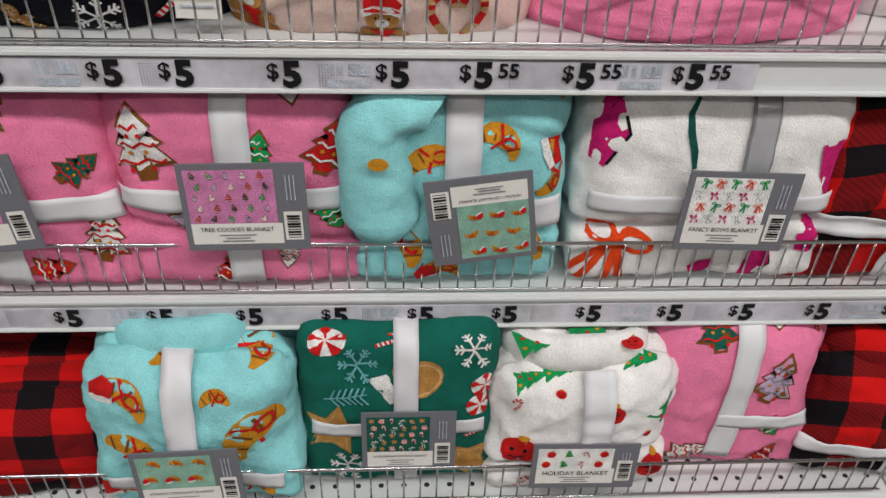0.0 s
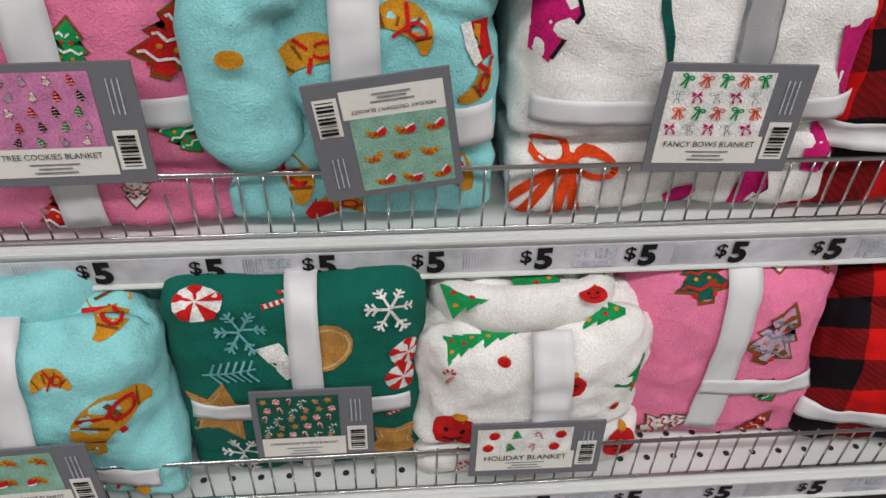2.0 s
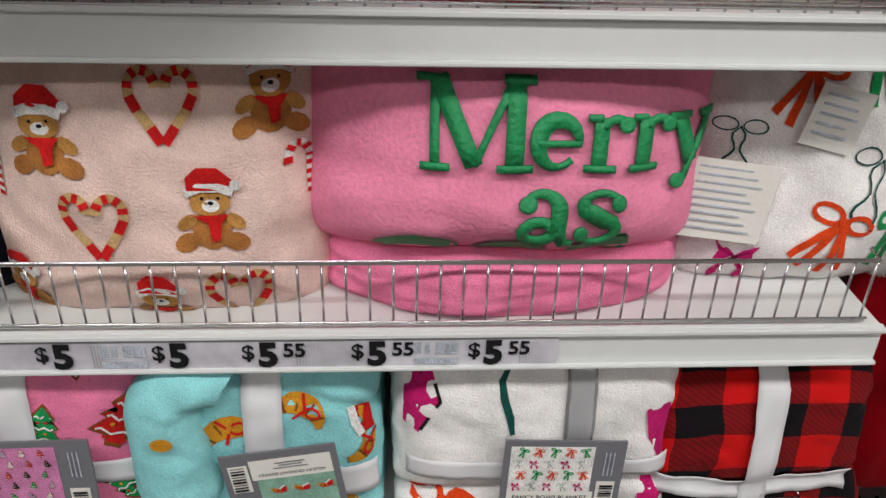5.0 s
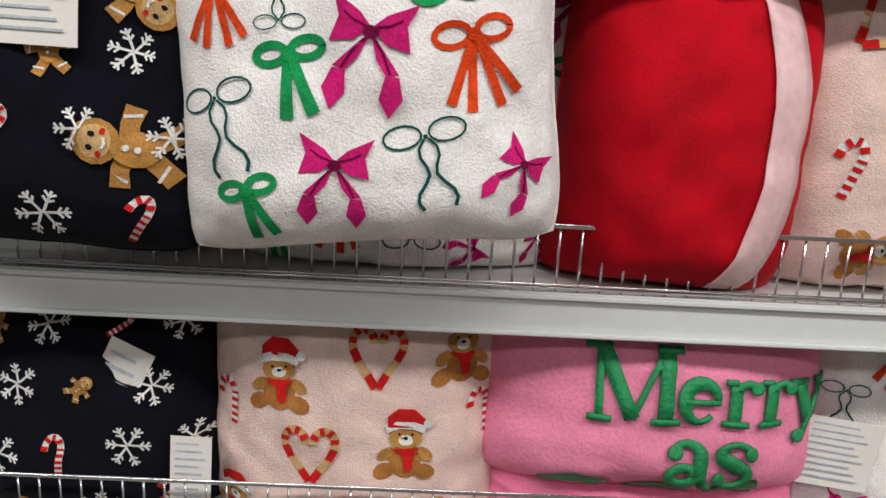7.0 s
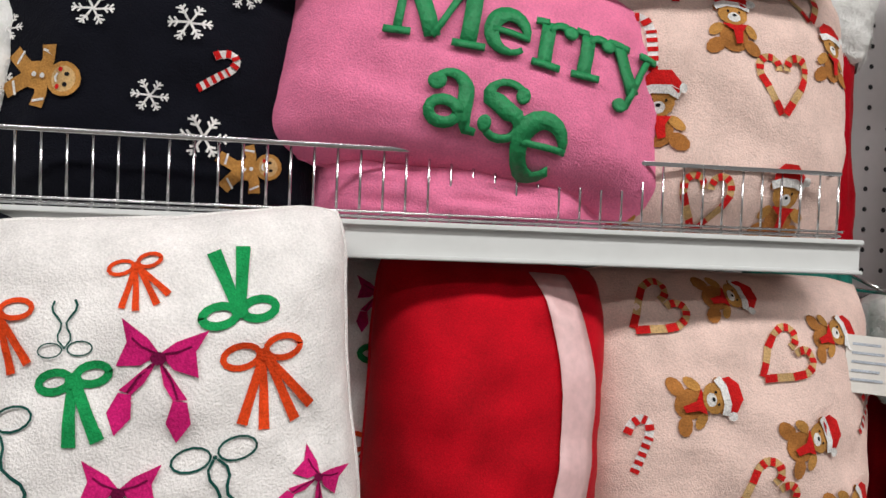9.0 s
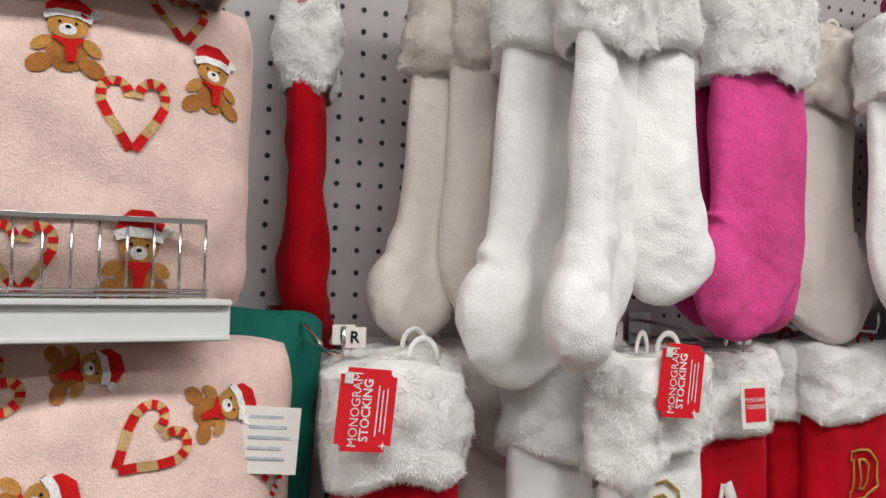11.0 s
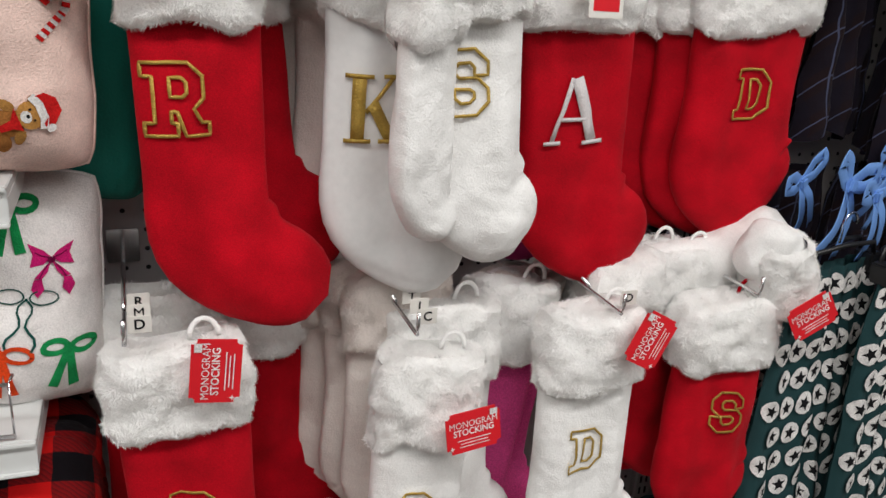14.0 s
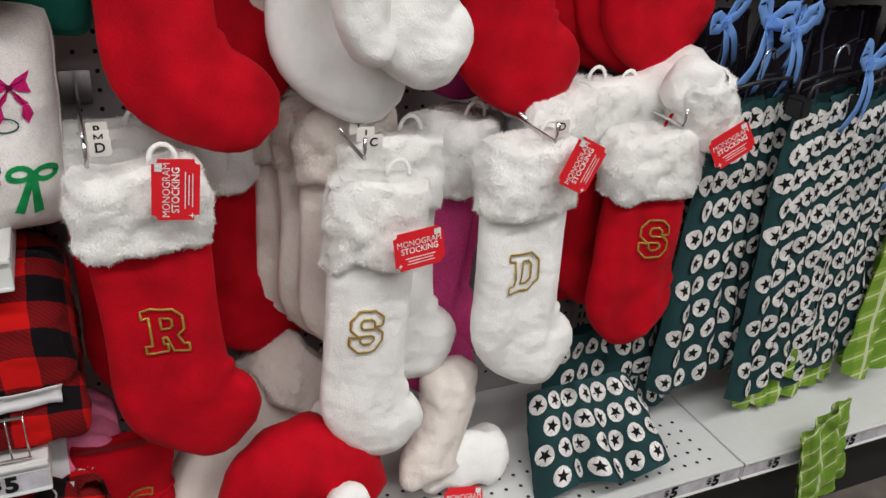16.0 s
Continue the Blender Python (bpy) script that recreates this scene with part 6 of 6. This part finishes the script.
# fallen goods on the base deck
def slumped(path, r, mat, label, seed, cuff_path=(), cr=0.03, fuzzy=False):
    """A stocking crumpled on the deck: a soft bent tube and its fur cuff."""
    top = empty("christmas_stocking", pose(*path[0]), label, "stocking", "monogram stockings")
    base = Vector(path[0])

    def soft_tube(pts, rad, name, m, sd, lab=""):
        pts = [Vector(p) - base for p in pts]
        fine = []
        for i in range(len(pts) - 1):
            p0, p1, p2, p3 = pts[max(0, i - 1)], pts[i], pts[i + 1], pts[min(len(pts) - 1, i + 2)]
            for k in range(10):
                t = k / 10
                fine.append(0.5 * (2 * p1 + (p2 - p0) * t + (2 * p0 - 5 * p1 + 4 * p2 - p3) * t * t + (3 * p1 - p0 - 3 * p2 + p3) * t ** 3))
        fine.append(pts[-1])
        n = len(fine)
        ends = [rad * max(0.15, min(1.0, math.sqrt(min(i + 0.2, n - 1 - i + 0.2) / 4))) for i in range(n)]
        v, f = tube_lists(fine, [(e, e * 0.8) for e in ends], 32)
        v = [p + Vector((1, 1, 1)) * wrinkle(p, sd, 0.010, 16) + Vector((0, -1, 0.4)) * wrinkle(p, sd + 3, 0.005, 45) for p in v]
        return from_lists(name, v, f, m, top, lab)

    body = soft_tube(path, r, "stocking_body", mat, seed)
    if fuzzy:
        fuzz(body, 16000, 0.0055, mat, seed)
    if cuff_path:
        fuzz(soft_tube(cuff_path, cr, "fur_cuff", FUR, seed + 1, "fluffy folded fur cuff"), 14000, 0.006, FUR, seed)
    return top


slumped([(0.905, 0.785, 0.295), (0.92, 0.79, 0.36), (0.965, 0.795, 0.385), (1.02, 0.79, 0.35), (1.045, 0.785, 0.295)], 0.070, REDPLUSH, "red velvet stocking crumpled on the deck, cuff showing", 34, [(0.985, 0.715, 0.365), (1.02, 0.71, 0.355), (1.035, 0.715, 0.30)], 0.034)
slumped([(0.89, 0.715, 0.29), (0.925, 0.705, 0.325), (0.96, 0.71, 0.29)], 0.045, REDPLUSH, "red velvet toe folded under the crumpled stocking", 35)
stocking(pose(1.030, 0.985, 0.440, -20, 50, 0), "white fur stocking fallen against the back panel", FURCREAM, FURCREAM, 0.16, 0.36, 0.1, 0.10, 0.08, seed=36, fuzzy=True)
slumped([(1.235, 0.86, 0.47), (1.225, 0.84, 0.40), (1.19, 0.81, 0.325), (1.185, 0.79, 0.285)], 0.048, FURCREAM, "cream fur stocking slumped on the deck", 37, fuzzy=True)
slumped([(1.17, 0.83, 0.285), (1.25, 0.82, 0.30), (1.34, 0.82, 0.285)], 0.052, FUR, "white fur stocking lying flat on the deck", 38, fuzzy=True)
slumped([(1.00, 0.94, 0.30), (1.07, 0.92, 0.36), (1.14, 0.93, 0.30)], 0.06, FURCREAM, "cream fur stocking heaped at the back of the deck", 44, fuzzy=True)
tg = empty("loose_swing_tag", pose(1.230, 0.752, 0.258, -35, 12, 0), "red monogram stocking tag lying on the deck", "tag")
swing_tag(tg, pose(0, 0, 0), "red")
fallen = stocking(pose(0.730, 0.86, 0.440, 0, 10, 10), "dark red stocking foot hanging below the row", REDPLUSH, REDPLUSH, 0.15, 0.2, 0.05, 0.0, 0.05, "C", "thread", "", 1, letter_at=(0.02, -0.1), size=0.06, seed=39)

# green velvet cushion and red edge beyond the pillows
th, f = pillow(pose(0.698, 0.975, 1.180, -2, 4, 0), 0.15, 0.38, 0.07, TEALDARK, "dark green velvet stocking body beside the pillows", 41, name="velvet_cushion", group="loose plush")

# ---------------------------------------------------------------- clothes at the far end


def cloth(m, w0, w1, h, mat, label, seed, folds=7, amp=0.02, name="hanging_shorts", spots=0.0, thick=0.03, category="clothes", hem=0.01):
    """Hanging cloth gathered at the top, with folds that open downwards."""
    top = empty(name, m, label, category, "hanging clothes")

    def place(u, v, side=-1, lift=0.0):
        w = w0 + (w1 - w0) * v ** 0.8
        ph = folds * math.pi * 2 * (u + 0.05 * math.sin(u * 9 + seed)) + seed
        y = side * thick * (0.5 + 0.5 * v) * math.sqrt(max(0, 1 - (2 * u - 1) ** 2)) + amp * (0.45 + 0.55 * v) * math.sin(ph) + wrinkle((u * 3, v * 3, side), seed, 0.008, 2)
        x = (u - 0.5) * w + 0.25 * amp * math.cos(ph) * v
        z = -h * v + hem * math.sin(ph * 0.5 + 1) * v
        return Vector((x, y + side * lift, z))

    nu, nv = folds * 10, 26
    verts, faces = [], []
    for side in (-1, 1):
        base = len(verts)
        for j in range(nv + 1):
            for i in range(nu + 1):
                verts.append(place(i / nu, j / nv, side))
        for j in range(nv):
            for i in range(nu):
                q = [base + j * (nu + 1) + i, base + (j + 1) * (nu + 1) + i, base + (j + 1) * (nu + 1) + i + 1, base + j * (nu + 1) + i + 1]
                faces.append(tuple(q if side < 0 else q[::-1]))
    body = from_lists("cloth", verts, faces, mat, top)
    if spots:
        rows = int(h / spots)
        n = int(1.15 * w1 / spots)
        for j in range(rows):
            for i in range(n):
                u, v = (i + 0.5 + 0.5 * (j % 2)) / (n + 0.5), (j + 0.6) / (rows + 0.2)
                a = Art()
                draw_dot_star(a)
                sw = w0 + (w1 - w0) * v
                verts2 = []
                tw = random.Random(i * 31 + j).uniform(-30, 30)
                fs, idx = [], []
                for layer, (nm, vs, ff) in enumerate(a.items):
                    k = len(verts2)
                    for p in vs:
                        q = p.copy()
                        q.rotate(Matrix.Rotation(radians(tw), 2))
                        verts2.append(place(min(1, max(0, u + q[0] * spots * 0.68 / (1.1 * sw))), min(1, max(0, v - q[1] * spots * 0.82 / h)), -1, 0.0048 + 0.0006 * layer))
                    fs += [tuple(k + t for t in f) for f in ff]
                    idx += [layer] * len(ff)
                from_lists("printed_star", verts2, fs, [INK["white"], INK["black"]], top, "", idx)
    return top


def hanger(m, w=0.24):
    top = empty("clothes_hanger", m, "black plastic trouser hanger with clips", "hanger", "clothes hangers")
    for s in (-1, 1):
        tube("bar", [(-w / 2, s * 0.01, 0.0), (-w / 2 + 0.01, s * 0.012, 0.03), (0, s * 0.012, 0.034), (w / 2 - 0.01, s * 0.012, 0.03), (w / 2, s * 0.01, 0.0)], 0.004, BLACKP, top)
        part("clip", block(s * w / 2 - 0.012, s * w / 2 + 0.012, -0.016, 0.016, -0.02, 0.012, 0.003), BLACKP, top)
    tube("hook", [(0, 0, 0.034), (0, 0, 0.06)] + [(0.016 - 0.016 * math.cos(a), 0, 0.06 + 0.02 * math.sin(a)) for a in [math.pi * i / 8 for i in range(1, 9)]], 0.0022, CHROME, top)


cloth(pose(1.660, 0.885, 0.850, 0, 0, 8), 0.12, 0.20, 0.50, STARCLOTH, "dark teal star-print shorts half hidden behind others", 3, 3, 0.006, thick=0.02, spots=0.046)
cloth(pose(1.735, 0.835, 0.890, 0, -5, 8), 0.18, 0.31, 0.54, STARCLOTH, "dark teal cotton shorts printed with stars in white circles", 1, 5, 0.006, thick=0.02, spots=0.046)
cloth(pose(1.855, 0.800, 0.900, 0, -11, 10), 0.17, 0.34, 0.58, STARCLOTH, "dark teal star-print shorts hanging in front", 4, 5, 0.006, thick=0.02, spots=0.046)
cloth(pose(1.985, 0.815, 0.890, 0, -13, 12), 0.17, 0.34, 0.58, STARCLOTH, "dark teal star-print shorts at the end of the rail", 6, 5, 0.006, thick=0.02, spots=0.046)
hanger(pose(1.735, 0.835, 0.890, 0, -2, 8), 0.15)
hanger(pose(1.855, 0.800, 0.900, 0, -5, 10), 0.15)
hanger(pose(1.985, 0.815, 0.890, 0, -4, 12), 0.14)
cloth(pose(1.585, 0.905, 0.450, -6, 0, 6), 0.26, 0.32, 0.20, STARCLOTH, "dark teal star-print shorts hanging low behind", 7, 4, 0.007, spots=0.042)
cloth(pose(1.500, 0.860, 0.365, -48, -6, -6), 0.20, 0.27, 0.18, STARCLOTH, "crumpled star-print shorts fallen on the deck", 9, 3, 0.020, spots=0.042, thick=0.05)
cloth(pose(2.010, 0.845, 0.56, 0, 0, 8), 0.26, 0.30, 0.31, LIMEPLAID, "lime green plaid trousers hanging low", 11, 6, 0.007, hem=0.004)
cloth(pose(1.935, 0.672, 0.315, 0, -20, 12), 0.14, 0.16, 0.24, LIMEPLAID, "lime green plaid trouser leg hanging over the deck edge", 12, 3, 0.005, thick=0.012, hem=0.004)
cloth(pose(2.040, 0.86, 0.865, 0, 0, 20), 0.18, 0.24, 0.55, LIMEPLAID, "lime green plaid trousers on a hanger", 13, 4, 0.016)
cloth(pose(2.240, 0.84, 0.885, 0, 0, 20), 0.2, 0.26, 0.6, LIMEPLAID, "lime green plaid trousers farther along the rail", 14, 4, 0.016)
# the two rearmost trousers get the near-black plaid, shaded by colour
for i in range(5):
    cloth(pose(1.80 + 0.115 * i, 0.985 - 0.035 * i, 1.42, 0, 0, 25), 0.16, 0.20, 0.36 + 0.03 * (i % 2), BROWNPLAID if i > 1 else SHADEPLAID, "brown plaid flannel trousers hanging on the rail", 20 + i, 4, 0.014)
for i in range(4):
    cloth(pose(1.76 + 0.16 * i, 0.985, 1.0, 0, 0, 10), 0.16, 0.2, 0.42, SHADEPLAID, "dark plaid trousers hanging behind, shade put into their colour", 30 + i, 4, 0.012)


def ribbon_bow(m, s, label="blue satin ribbon bow tied on the clothes"):
    top = empty("ribbon_bow", m, label, "ribbon", "blue ribbon bows")
    for sg in (-1, 1):
        for nm, pts in (("loop", [(0, 0), (sg * 0.3, 0.28), (sg * 0.55, 0.34), (sg * 0.6, 0.16), (sg * 0.3, 0.02), (0, 0)]), ("tail", [(0, 0), (sg * 0.12, -0.3), (sg * 0.16, -0.65), (sg * 0.3, -1.0)])):
            v, f = [], []
            fine = []
            for i in range(len(pts) - 1):
                for k in range(4):
                    fine.append(Vector(pts[i]).lerp(Vector(pts[i + 1]), k / 4))
            fine.append(Vector(pts[-1]))
            for i, p in enumerate(fine):
                d = (fine[min(i + 1, len(fine) - 1)] - fine[max(i - 1, 0)]).normalized()
                q = Vector((-d.y, d.x)) * 0.09
                yy = -0.10 * math.sin(math.pi * i / (len(fine) - 1))
                for e in (-1, 0, 1):
                    v.append(Vector(((p.x + q.x * e) * s, (yy + 0.03 * (e == 0)) * s, (p.y + q.y * e) * s)))
            for i in range(len(fine) - 1):
                for e in range(2):
                    f.append((i * 3 + e, i * 3 + e + 1, i * 3 + 4 + e, i * 3 + 3 + e))
            ob = from_lists(nm, v, f, BLUERIB, top)
            md = ob.modifiers.new("thick", "SOLIDIFY")
            md.thickness = 0.0012
    part("knot", block(-0.09 * s, 0.09 * s, -0.09 * s, 0.05 * s, -0.09 * s, 0.1 * s, 0.03 * s), BLUERIB, top)


for x, y, z, s, ry in ((1.735, 0.845, 1.01, 0.11, 15), (1.80, 0.85, 0.99, 0.10, -10), (1.915, 0.79, 0.95, 0.11, 5), (2.02, 0.76, 0.86, 0.12, 0), (1.86, 0.9, 1.01, 0.09, 30), (1.70, 0.9, 1.0, 0.09, -20)):
    ribbon_bow(pose(x, y, z, 0, ry, 20), s)
